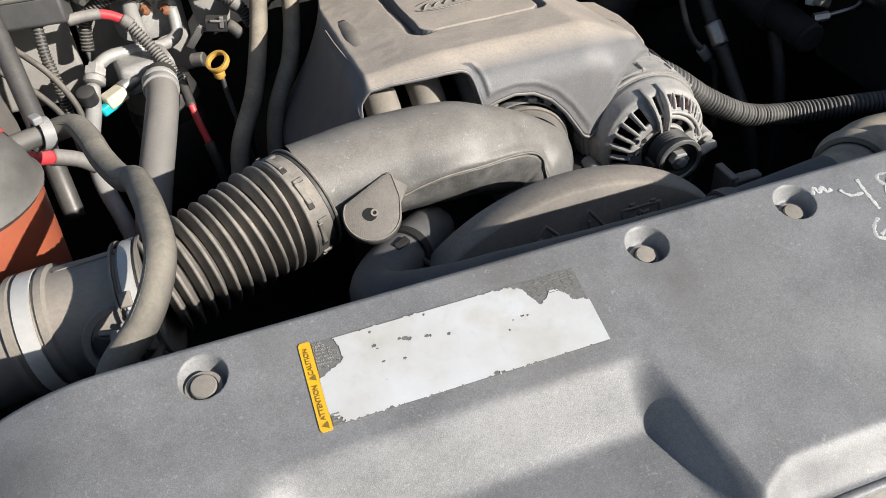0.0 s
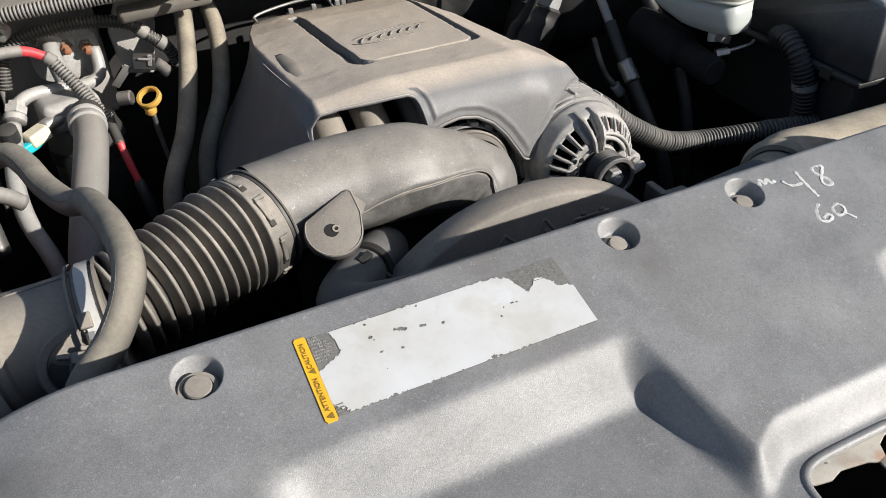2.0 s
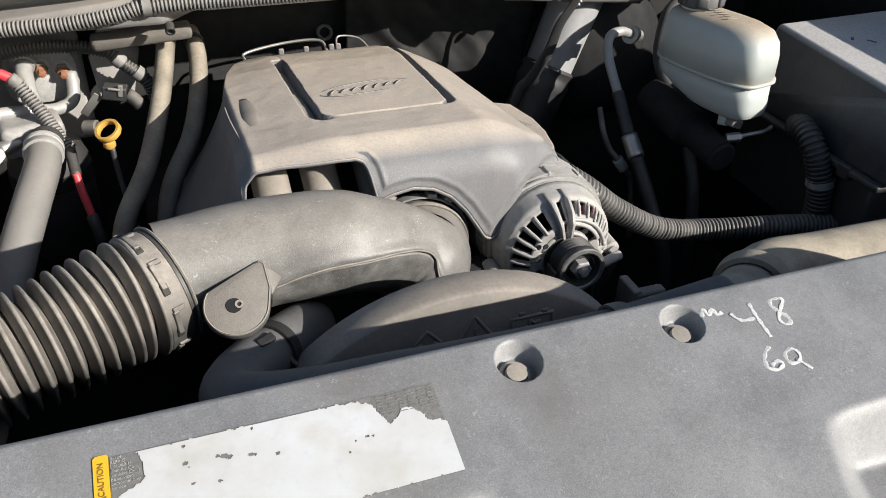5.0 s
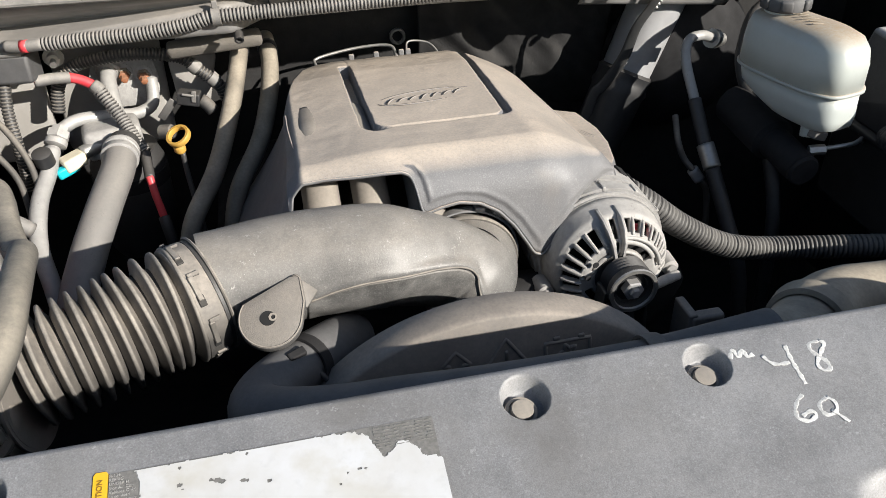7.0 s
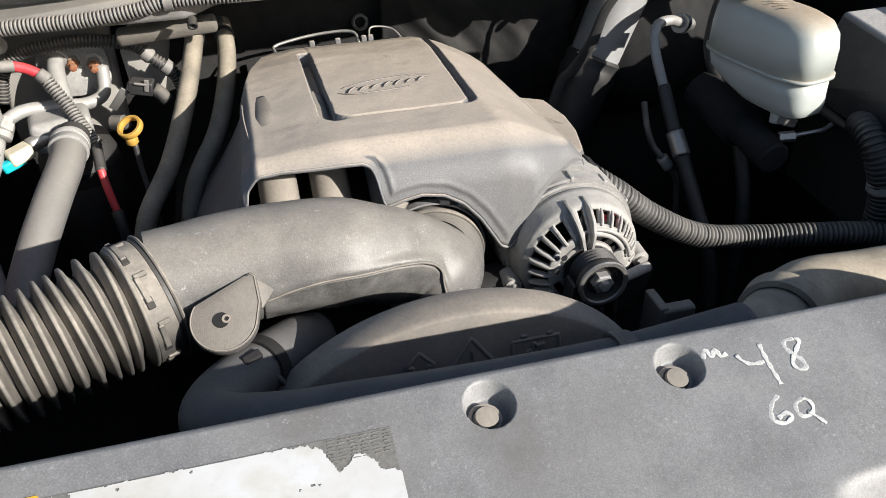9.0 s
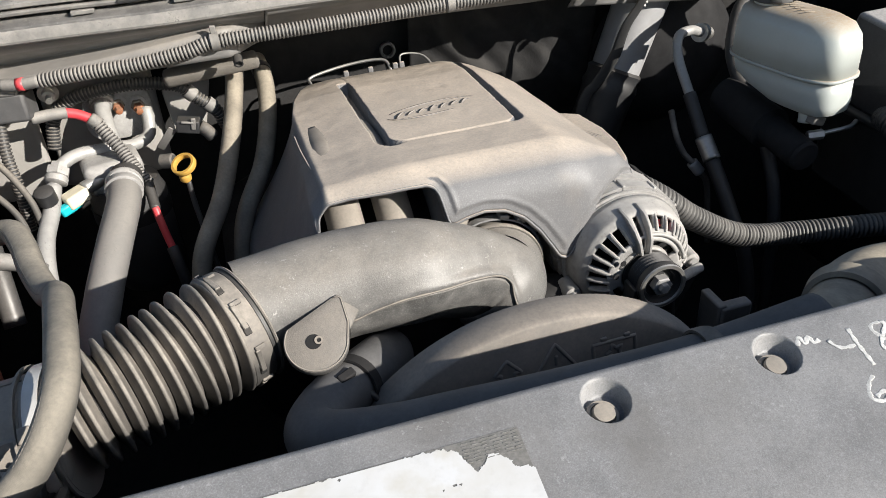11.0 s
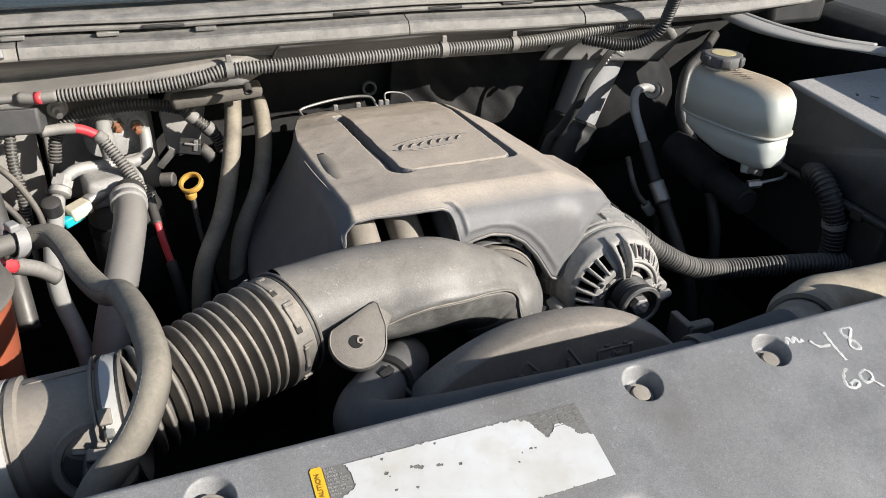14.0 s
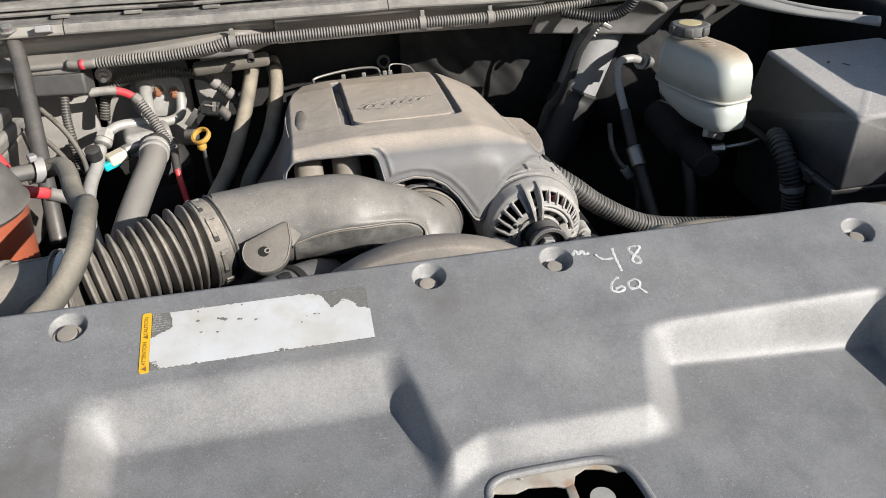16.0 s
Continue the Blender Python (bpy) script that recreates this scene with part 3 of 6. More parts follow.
def torn_field():
    """White remains of the print layer: a fine lattice with cells missing along the torn edges."""
    step = 0.0006
    xs, ys = np.arange(LX0, LX1, step), np.arange(LY0, LY1, step)
    verts, faces, index = [], [], {}

    def vid(i, j):
        if (i, j) not in index:
            index[i, j] = len(verts)
            x, y = LX0 + i * step, LY0 + j * step
            verts.append((x, y, plane_z(y) + 0.0009))
        return index[i, j]

    chips = [(0.0538, 0.3397, 0.0016), (0.057, 0.3388, 0.0016), (0.0596, 0.3378, 0.0014), (0.0706, 0.336, 0.0016), (0.0728, 0.3356, 0.0012), (0.0376, 0.3397, 0.0014), (0.0393, 0.3373, 0.0012), (0.0844, 0.3331, 0.001),
             (0.06, 0.3505, 0.0009), (0.0733, 0.3505, 0.0009), (0.122, 0.3419, 0.0012), (0.1334, 0.3303, 0.0014), (0.1363, 0.3301, 0.001), (0.1265, 0.3294, 0.0008), (0.1213, 0.3237, 0.0007), (0.1103, 0.3112, 0.0009),
             (0.0648, 0.345, 0.0006), (0.0532, 0.3261, 0.0009), (0.0386, 0.3163, 0.0008), (0.0399, 0.3281, 0.0008), (0.1038, 0.2995, 0.0018), (0.1072, 0.299, 0.0013), (0.0366, 0.2985, 0.0016), (0.0375, 0.3494, 0.0009)]
    for i in range(len(xs) - 1):
        for j in range(len(ys) - 1):
            x, y = xs[i] + step / 2, ys[j] + step / 2
            u, v = x - LX0, (y - LY0) / (LY1 - LY0)
            n1 = noise.noise((x * 160, y * 160, 0.3)) * 0.0035 + noise.noise((x * 520, y * 520, 4.1)) * 0.0016
            edge = float(np.interp(v, [0, 0.08, 0.18, 0.25, 0.52, 0.6, 0.66, 0.70, 0.78, 0.88, 1.0], [0.0075, 0.0065, 0.001, -0.003, -0.003, 0.004, 0.011, 0.0175, 0.0190, 0.0155, 0.0140]))
            if u + n1 < edge:
                continue
            if v > 0.985 + noise.noise((x * 300, 1.0, 0)) * 0.02 or v < 0.012 + noise.noise((x * 400, 7.0, 0)) * 0.015:
                continue
            top = float(np.interp(x, [0.10, 0.120, 0.128, 0.138, 0.141, 0.1445, 0.1475, 0.152, 0.157, 0.162, 0.166, 0.171, 0.176, 0.1795], [1.05, 1.0, 0.97, 0.95, 0.88, 0.76, 0.66, 0.74, 0.80, 0.78, 0.70, 0.60, 0.58, 0.56]))
            if v + n1 * 16 > top:
                continue
            if any(math.hypot(x - cx, (y - cy) * 1.6) + n1 * 0.35 < cr for cx, cy, cr in chips):
                continue
            faces.append((vid(i, j), vid(i + 1, j), vid(i + 1, j + 1), vid(i, j + 1)))
    return mesh("white_field", verts, faces)


part("white_field", torn_field(), M_LABEL_W, label, "white bleached film with torn and chipped edges")
M_FAINT = material("worn_print", (0.13, 0.127, 0.12), 0.6, color2=(0.2, 0.195, 0.185), scale=400, amount=0.9, bump=0.1)
part("backing", prism([(LX0 + 0.0005, LY0 + 0.0005), (LX1 - 0.001, LY0 + 0.0005), (LX1 - 0.001, LY1), (LX0 + 0.0005, LY1)], 0.0004,
     Matrix.Translation((0, 0, plane_z(0)))  @ Matrix(((1, 0, 0, 0), (0, 1, 0, 0), (0, SLOPE, 1, 0), (0, 0, 0, 1)))), M_FAINT, label, "worn grey adhesive backing with faint print")
strip = part("caution_strip", prism([(-0.0075, 0.2985), (-0.0065, 0.297), (-0.0005, 0.297), (0.0002, 0.2985), (0.0002, 0.3535), (-0.0008, 0.355), (-0.0062, 0.355), (-0.0075, 0.3535)], 0.0008,
     Matrix.Translation((0, 0, plane_z(0))) @ Matrix(((1, 0, 0, 0), (0, 1, 0, 0), (0, SLOPE, 1, 0), (0, 0, 0, 1)))), M_LABEL_Y, label, "yellow strip lettered caution and attention")
part("lettering", text_mesh("CAUTION", 0.0042, on_cover(-0.0037, 0.3415, 0.0012, 90), 0.0001), M_INK, strip)
part("lettering", text_mesh("ATTENTION", 0.0042, on_cover(-0.0037, 0.3145, 0.0012, 90), 0.0001), M_INK, strip)
for y in (0.3305, 0.3000):
    part("warning_triangle", prism([(-0.0022, -0.002), (0.0022, -0.002), (0, 0.002)], 0.0002, on_cover(-0.0037, y, 0.0011, 90)), M_INK, strip)
part("divider", prism([(-0.002, -0.0001), (0.002, -0.0001), (0.002, 0.0001), (-0.002, 0.0001)], 0.0002, on_cover(-0.0037, 0.3255, 0.0011)), M_INK, strip)
M_PRINT = material("grey_print", (0.24, 0.235, 0.22), 0.6, color2=(0.10, 0.10, 0.095), scale=500, amount=1.0, bump=0)
random.seed(5)
M_WORN_TEXT = material("worn_white_print", (0.46, 0.45, 0.43), 0.6, color2=(0.22, 0.215, 0.205), scale=700, amount=1.0, bump=0)
BASELINE = min(v.co.y for v in text_mesh("H", 0.0024, on_cover(0, 0, 0), 0.0001).vertices)
for k, line in enumerate(("R-134", "REFRIG", "UNDER H", "(For Air Con", "Vehicles Only)", "be serviced", "personnel only", "service")):
    row = text_mesh(line, 0.0024, on_cover(0, 0, 0), 0.0001)
    left = min(v.co.x for v in row.vertices)
    low = BASELINE
    row.transform(Matrix.Translation((0.0010 - left, 0.3512 - 0.0023 * k - low, plane_z(0.3512 - 0.0023 * k) - plane_z(low) + 0.0008)))
    part("lettering", row, M_WORN_TEXT, label, "worn white print")
for k in range(4):
    part("print_bar", prism([(0.0008, -0.0005), (0.006, -0.0005), (0.006, 0.0005), (0.0008, 0.0005)], 0.0002, on_cover(0, 0.3055 - k * 0.0021, 0.0007)), M_PRINT, label)
for k in range(7):
    for q in range(6):
        x = 0.1430 + q * 0.006 + 0.0015 * random.random()
        part("print_bar", prism([(x, -0.0003), (x + 0.0045 * random.random() + 0.0012, -0.0003), (x + 0.0038, 0.0003), (x, 0.0003)], 0.0002, on_cover(0, 0.3517 - k * 0.0019, 0.0007)), M_PRINT, label)


# hand-painted marks on the cover
def marks(name, strokes, label_text):
    t = thing(name, (*strokes[0][0], plane_z(strokes[0][0][1])), label_text, "paint marking", "painted marks on the radiator cover")
    for s in strokes:
        part("stroke", tube([(x, y, plane_z(y) + 0.00012) for x, y in s], lambda a, total: 0.0014 + 0.0004 * math.sin(a * 900) + 0.0002 * math.sin(a * 2300), 8, 0.0012, up=(0, 0, 1), squash=0.08), M_CHALK, t)


marks("painted_letter", [[(0.3681, 0.3555), (0.3722, 0.3610), (0.3738, 0.3556), (0.3780, 0.3600), (0.3797, 0.3548), (0.3840, 0.3560)]], "white hand-painted letter m on the radiator cover")
marks("painted_number", [[(0.3890, 0.3540), (0.3918, 0.3485), (0.3964, 0.3463), (0.4040, 0.3462)], [(0.4067, 0.3580), (0.4058, 0.3465), (0.4060, 0.3307)],
      [(0.4298, 0.3571), (0.4225, 0.3560), (0.4218, 0.3500), (0.4269, 0.3424), (0.4268, 0.3376), (0.4222, 0.3372), (0.4205, 0.3418), (0.4267, 0.3486), (0.4326, 0.3545), (0.4298, 0.3571)]], "white hand-painted number 48 on the radiator cover")
marks("painted_number", [[(0.3999, 0.3250), (0.3930, 0.3200), (0.3893, 0.3123), (0.3946, 0.3085), (0.4015, 0.3108), (0.3995, 0.3142), (0.3926, 0.3120)],
      [(0.4135, 0.3206), (0.4065, 0.3170), (0.4072, 0.3102), (0.4146, 0.3108), (0.4172, 0.3165), (0.4135, 0.3206)], [(0.4125, 0.3128), (0.4190, 0.3035)]], "white hand-painted number 69 on the radiator cover")


# ---- engine cover ----
def cover_bottom(x):
    """Height of the front skirt's lower edge across the cover."""
    pts = [(0.085, 0.96), (0.104, 0.97), (0.108, 1.02), (0.112, 1.046), (0.117, 1.060), (0.126, 1.0655), (0.16, 1.067), (0.205, 1.0685), (0.222, 1.0680), (0.2295, 1.0655), (0.2335, 1.061), (0.2355, 1.054), (0.2366, 1.044), (0.2378, 1.034), (0.2395, 1.0300),
           (0.244, 1.0305), (0.256, 1.034), (0.275, 1.037), (0.297, 1.033), (0.317, 1.021), (0.333, 1.003), (0.346, 0.982), (0.353, 0.970), (0.361, 0.967), (0.367, 0.974), (0.381, 0.995), (0.40, 1.010), (0.43, 1.015), (0.47, 1.016), (0.50, 0.99)]
    fine = np.linspace(0.08, 0.51, 1721)
    raw = np.interp(fine, [p[0] for p in pts], [p[1] for p in pts])
    bell = np.exp(-0.5 * (np.arange(-16, 17) / 6.0) ** 2)
    soft = np.convolve(np.pad(raw, 16, mode="edge"), bell / bell.sum(), mode="valid")
    return np.interp(x, fine, soft)


def top_z(x, y):
    along = np.interp(y, [0.66, 0.70, 0.735, 0.81, 1.03, 1.10, 1.15, 1.20], [1.082, 1.081, 1.0785, 1.069, 1.049, 1.037, 1.021, 1.0])
    left = -0.008 * smooth(0.21, 0.115, x) - 0.02 * smooth(0.128, 0.105, x)
    right = -0.036 * smooth(0.36, 0.465, x) - 0.022 * smooth(0.435, 0.468, x)
    return along + left + right


EDGE_X = np.linspace(0.104, 0.48, 380)


def skirt_reach(x, drop):
    """How far forward the rolled front of the cover stands at a given drop below its top."""
    k = 1 - 0.72 * float(smooth(0.385, 0.456, x))
    r = 0.042 * k
    q = 1 - min(drop / r, 1.0)
    return r * math.sqrt(max(0.0, 1 - q * q)) + 0.16 * drop * k


def skirt_length(x, drop):
    return 0.80 * (skirt_reach(x, drop) + drop)


EDGE_L = np.array([skirt_length(x, max(0.006, float(top_z(x, 0.735)) - float(cover_bottom(x)))) for x in EDGE_X])


def edge_distance(x, drop):
    """How far a point of the skirt lies from the skirt's lower edge, along the skin."""
    return float(np.min(np.hypot(EDGE_X - x, EDGE_L - skirt_length(x, drop))))


def panel_groove(x, y):
    """Depth of the channel round the raised centre panel: wide on its flanks, a fine step along its front."""
    xl, xr, yf, r = 0.2125, 0.3560 + 0.05 * (y - 0.8), 0.8085, 0.014
    cx, hx = (xl + xr) / 2, (xr - xl) / 2
    dx, dy = abs(x - cx) - hx + r, yf + r - y
    d = math.hypot(max(dx, 0), max(dy, 0)) + min(max(dx, dy), 0) - r
    wl, wr = float(smooth(0.232, 0.208, x)), float(smooth(0.345, 0.364, x))
    width = 0.006 + 0.0095 * wl + 0.0045 * wr
    depth = 0.0022 + 0.0165 * wl + 0.0090 * wr
    fade = 1 - wl * (1 - float(smooth(1.075, 1.060, y)))
    return depth * float(smooth(0.0, 0.0022, d)) * float(smooth(width, width - 0.003, d)) * fade


def cover_grid():
    us = np.concatenate([np.linspace(-0.16, -0.01, 12), np.linspace(0, 1, 230), np.linspace(1.01, 1.12, 9)])
    ys = np.concatenate([np.linspace(1.20, 1.16, 4), np.linspace(1.155, 0.735, 190)])
    rows = []

    def side(y):
        xl = np.interp(y, [0.70, 0.80, 0.93, 1.05, 1.15, 1.2], [0.108, 0.114, 0.116, 0.135, 0.165, 0.19])
        xr = np.interp(y, [0.70, 0.735, 0.77, 0.82, 0.87, 0.93, 0.955, 1.0, 1.08, 1.15, 1.2], [0.440, 0.456, 0.474, 0.488, 0.494, 0.490, 0.458, 0.450, 0.436, 0.372, 0.34])
        return xl, xr

    def point(u, y):
        xl, xr = side(y)
        uc = min(max(u, 0), 1)
        x = xl + (xr - xl) * uc
        z = float(top_z(x, y))
        if y > 1.155:
            z -= (y - 1.155) * 2.5
        if u < 0:
            k = -u / 0.16
            x -= 0.080 * k ** 1.2
            z -= 0.15 * k ** 0.8
        if u > 1:
            k = (u - 1) / 0.12
            x += 0.010 * math.sin(math.pi * k * 0.6)
            z -= 0.085 * k ** 1.3
        if 0 <= u <= 1 and y > 0.78:
            z -= panel_groove(x, y)
        # soft dents where the moulding has sunk
        z += 0.0007 * noise.noise((x * 22, y * 22, 1.7)) + 0.0004 * noise.noise((x * 60, y * 60, 8.1))
        return np.array([x, y, z])

    for y in ys:
        rows.append([point(u, y) for u in us])
    crease = [point(u, 0.735) for u in us]
    for s in np.linspace(0, 1, 54)[1:]:
        row = []
        for u, p in zip(us, crease):
            inside = 0 <= u <= 1
            zb = float(cover_bottom(p[0])) if inside else (0.93 if u < 0 else p[2] - 0.03)
            zb = min(zb, p[2] - 0.006)
            drop = (p[2] - zb) * s ** 2.0
            reach = skirt_reach(p[0], drop)
            if u < 0:
                reach *= 1 + u / 0.16 * 0.6
            lip = 0.0
            if inside:
                d = edge_distance(p[0], drop)
                lip = float(smooth(0.222, 0.236, p[0])) * 0.0022 * float(smooth(0.0092, 0.0058, d)) - 0.0006 * float(smooth(0.222, 0.236, p[0])) * float(smooth(0.0145, 0.0100, d)) * float(smooth(0.0062, 0.0095, d))
            row.append(np.array([p[0], p[1] - reach + lip * 0.8, p[2] - drop - lip * 0.5]))
        rows.append(row)
    return rows[::-1]


ecover = thing("engine_cover", (0.30, 0.90, 0.95), "dust-coated dark plastic engine cover with raised centre panel", "engine cover")
shell = part("shell", sheet(cover_grid()), M_COVER, ecover)
mod = shell.modifiers.new("thickness", "SOLIDIFY")
mod.thickness, mod.offset = 0.003, -1
grid = cover_grid()
lower = [np.array(p) for u, p in enumerate(grid[0]) if 13 <= u <= 241]
part("flange", sheet([[p + np.array([0, dy, dz]) for p in lower] for dy, dz in ((0.0, 0.0), (0.0016, -0.0022), (0.005, -0.0036), (0.018, -0.0040))], 0.002), M_COVER, ecover, "inner lip of the cover")
for k in range(3):
    ridge = [(0.452 + 0.005 * k + t * 0.022, 0.905 - 0.004 * k - t * 0.060) for t in np.linspace(0, 1, 12)]
    part("side_ridge", tube([(x, y, float(top_z(x, y)) - 0.0004) for x, y in ridge], 0.0011, 8, raw=True, squash=0.6), M_COVER, ecover)


def emblem():
    m = thing("cover_emblem", (0.285, 0.893, 1.058), "moulded script-like emblem of plain strokes with black shadow copies on the engine cover", "emblem")

    def on(a, b, lift=0.0006):
        x, y = 0.2845 + a, 0.8945 + 0.155 * a + b
        return (x, y, float(top_z(x, y)) + lift)

    def taper(r):
        return lambda s, t: r * (0.25 + 0.75 * math.sin(math.pi * min(1, max(0.0, s / t))))

    # dark=1: black copy of each arc, shifted from the sun as its painted shadow
    for lo, hi, dark in ((25, 150, 0), (195, 290, 0), (22, 152, 1), (192, 292, 1)):
        pts = [on(0.060 * math.cos(a) - 0.0006 * dark, 0.021 * math.sin(a) + 0.0022 * dark, 0.0006 - 0.0004 * dark) for a in np.linspace(radians(lo), radians(hi), 26)]
        part("swoosh", tube(pts, taper(0.0013), 8, 0.002, squash=0.5), M_BLACK if dark else M_COVER, m)
    heights = (0.016, 0.011, 0.011, 0.016, 0.013, 0.011, 0.012)
    for k, h in enumerate(heights):
        a = -0.043 + k * 0.0138
        lean = 0.0055
        # the black copy, shifted left and back, paints the stroke's cast shadow
        for dark in (1, 0):
            e = 0.0018 * dark
            pts = [on(a - lean - e, -h / 2 + e * 0.6, 0.0004 - 0.0002 * dark), on(a - lean * 0.2 - e, 0.0 + e * 0.6, 0.0007 - 0.0004 * dark), on(a + lean - e, h / 2 + e * 0.6, 0.0004 - 0.0002 * dark), on(a + lean + 0.0035 - e, h / 2 - 0.003 + e * 0.6, 0.0004 - 0.0002 * dark)]
            part("stroke", tube(pts, taper(0.0016), 8, 0.0015, squash=0.5), M_BLACK if dark else M_COVER, m)


emblem()
part("tick_line", tube([(0.1185, 0.915, 1.0475), (0.119, 0.86, 1.0535), (0.1225, 0.80, 1.0585), (0.126, 0.792, 1.058)], 0.0011, 6, 0.003), M_COVER, ecover)
# wire bracket and tabs at the back of the cover
part("rear_bracket", tube([(0.178, 1.150, 1.008), (0.172, 1.170, 1.012), (0.177, 1.183, 1.017), (0.235, 1.190, 1.024), (0.285, 1.182, 1.026), (0.293, 1.160, 1.015)], 0.0024, 8, 0.003), M_STEEL, ecover, "bent grey wire bracket")
for x in (0.225, 0.262, 0.30, 0.31):
    part("tab", box((x, 1.163, 1.018), (0.008, 0.006, 0.014), 0.0015), M_COVER, ecover)
part("rear_wire", tube([(0.308, 1.165, 1.02), (0.315, 1.18, 1.03), (0.345, 1.175, 1.026), (0.36, 1.15, 1.01)], 0.0016, 8, 0.003), M_STEEL, ecover)

# ---- intake manifold and engine block below the cover ----
manifold = thing("intake_manifold", (0.18, 0.80, 0.80), "dusty plastic intake manifold runners seen below the cover", "intake manifold")
for x in (0.143, 0.194, 0.25):
    part("runner", tube([(x, 0.716, 0.93), (x, 0.713, 0.975), (x, 0.730, 1.010), (x, 0.775, 1.036), (x, 0.84, 1.044), (x, 0.92, 1.036)], 0.0175, 20, 0.006, up=(1, 0, 0), squash=1.1), M_RUNNER, manifold)
part("plenum", box((0.29, 0.95, 0.93), (0.26, 0.40, 0.12), 0.03, segments=4), M_BLACK, manifold)
block = thing("engine_block", (0.30, 0.95, 0.47), "grimy black engine block deep in the bay", "engine block")
part("block", box((0.29, 0.95, 0.68), (0.42, 0.50, 0.40), 0.03, segments=3), M_DARK, block)
part("valve_cover", box((0.07, 0.97, 0.83), (0.12, 0.46, 0.10), 0.02, (0, -25, 0), segments=3), M_DARK, block)
part("valve_cover", box((0.51, 0.97, 0.83), (0.12, 0.46, 0.10), 0.02, (0, 25, 0), segments=3), M_DARK, block)
part("timing_cover", box((0.30, 0.69, 0.78), (0.36, 0.05, 0.30), 0.02, segments=3), M_DARK, block)
throttle = thing("throttle_body", (0.29, 0.70, 0.93), "dirty aluminium throttle body behind the intake duct", "throttle body")
part("bore", lathe([(0, 0.040), (0.030, 0.040), (0.030, 0.034)], (0.298, 0.770, 0.965), (0, -1, 0.1), 32), M_HOLE_SHADE, throttle)
part("motor_housing", box((0.310, 0.760, 1.002), (0.08, 0.035, 0.020), 0.004), M_DARK, throttle)
for x, z, turn in ((0.300, 1.0145, 10), (0.3185, 1.0065, 32), (0.3325, 0.9925, 52)):
    part("clip", box((x, 0.7060, z), (0.011, 0.012, 0.005), 0.0012, (0, turn, 0)), M_HINGE, throttle)
part("clamp_ring", lathe([(0.0, 0.0525), (0.0, 0.0545), (0.009, 0.0545), (0.009, 0.0525)], (0.287, 0.702, 0.960), (0.12, 0.99, 0.0), 48, caps=False), M_HINGE, throttle, "grey steel clamp ring")

# ---- intake duct, bellows and air meter ----
DUCT = [(0.030, 0.628, 1.0205), (0.079, 0.636, 1.0210), (0.125, 0.6405, 1.0195), (0.177, 0.6390, 1.0182), (0.222, 0.644, 1.0035), (0.255, 0.653, 0.985), (0.273, 0.658, 0.9665), (0.284, 0.687, 0.960), (0.290, 0.728, 0.960)]
duct = thing("intake_duct", (0.16, 0.64, 0.96), "scuffed grey moulded plastic intake duct with mounting tab", "intake duct")
DUCT_R = [0.0470, 0.0485, 0.0497, 0.0500, 0.0465, 0.0450, 0.0510, 0.0505, 0.0450]
DUCT_S = np.concatenate([[0], np.cumsum([math.dist(a, b) for a, b in zip(DUCT, DUCT[1:])])])


def duct_radius(s, total):
    k = np.interp(s / total * DUCT_S[-1], DUCT_S, np.arange(len(DUCT)))
    i = int(min(k, len(DUCT) - 2))
    f = float(smooth(0, 1, k - i))
    return DUCT_R[i] * (1 - f) + DUCT_R[i + 1] * f


def duct_frames(step=0.004):
    c = spline(DUCT, step)
    d = np.gradient(c, axis=0)
    d /= np.linalg.norm(d, axis=1)[:, None]
    arc = np.concatenate([[0], np.cumsum(np.linalg.norm(np.diff(c, axis=0), axis=1))])
    n = np.array([0, 0, 1.0])
    for p, t, s in zip(c, d, arc):
        n = n - t * (n @ t)
        n = n / np.linalg.norm(n)
        yield p, n, np.cross(t, n), duct_radius(s, arc[-1]), s / arc[-1]


SEAM = spline([(0.20, 1.02, 0), (0.30, 0.92, 0), (0.40, 0.84, 0), (0.50, 0.76, 0), (0.58, 0.66, 0), (0.64, 0.61, 0), (0.69, 0.66, 0), (0.75, 0.86, 0), (0.82, 1.20, 0)], 0.01) * np.array([1, 100, 1])


def seam_angle(k):
    return float(np.interp(k, SEAM[:, 0], SEAM[:, 1]))


def duct_point(fr, angle, lift):
    p, n, b, r, k = fr
    seam = seam_angle(k)
    below = float(smooth(0.22, 0.30, k) * smooth(0.82, 0.76, k)) * float(smooth(seam - 1, seam + 3, angle) * smooth(176, 150, angle))
    scoop = float(smooth(0.40, 0.62, k)) * float(smooth(seam, seam + 40, angle) * smooth(175, 130, angle))
    saddle = float(smooth(0.45, 0.60, k) * smooth(0.80, 0.66, k)) * float(smooth(seam - 55, seam - 22, angle) * smooth(seam, seam - 14, angle))
    crown = 0.0012 * noise.noise(tuple(p * 30)) + 0.0020 * math.exp(-((angle - seam + 4) / 6.0) ** 2) * float(smooth(0.22, 0.30, k) * smooth(0.82, 0.76, k))
    return p + (r + lift + crown - 0.0018 * below - 0.0050 * scoop - 0.0030 * saddle) * (math.cos(radians(angle)) * n + math.sin(radians(angle)) * b)


def duct_skin(a0, a1, count, k0, k1, lift=0.0):
    return [[duct_point(fr, a if a <= 180 else a - 360, lift) for a in np.linspace(a0, a1, count)] for fr in duct_frames(0.0025) if k0 <= fr[4] <= k1]


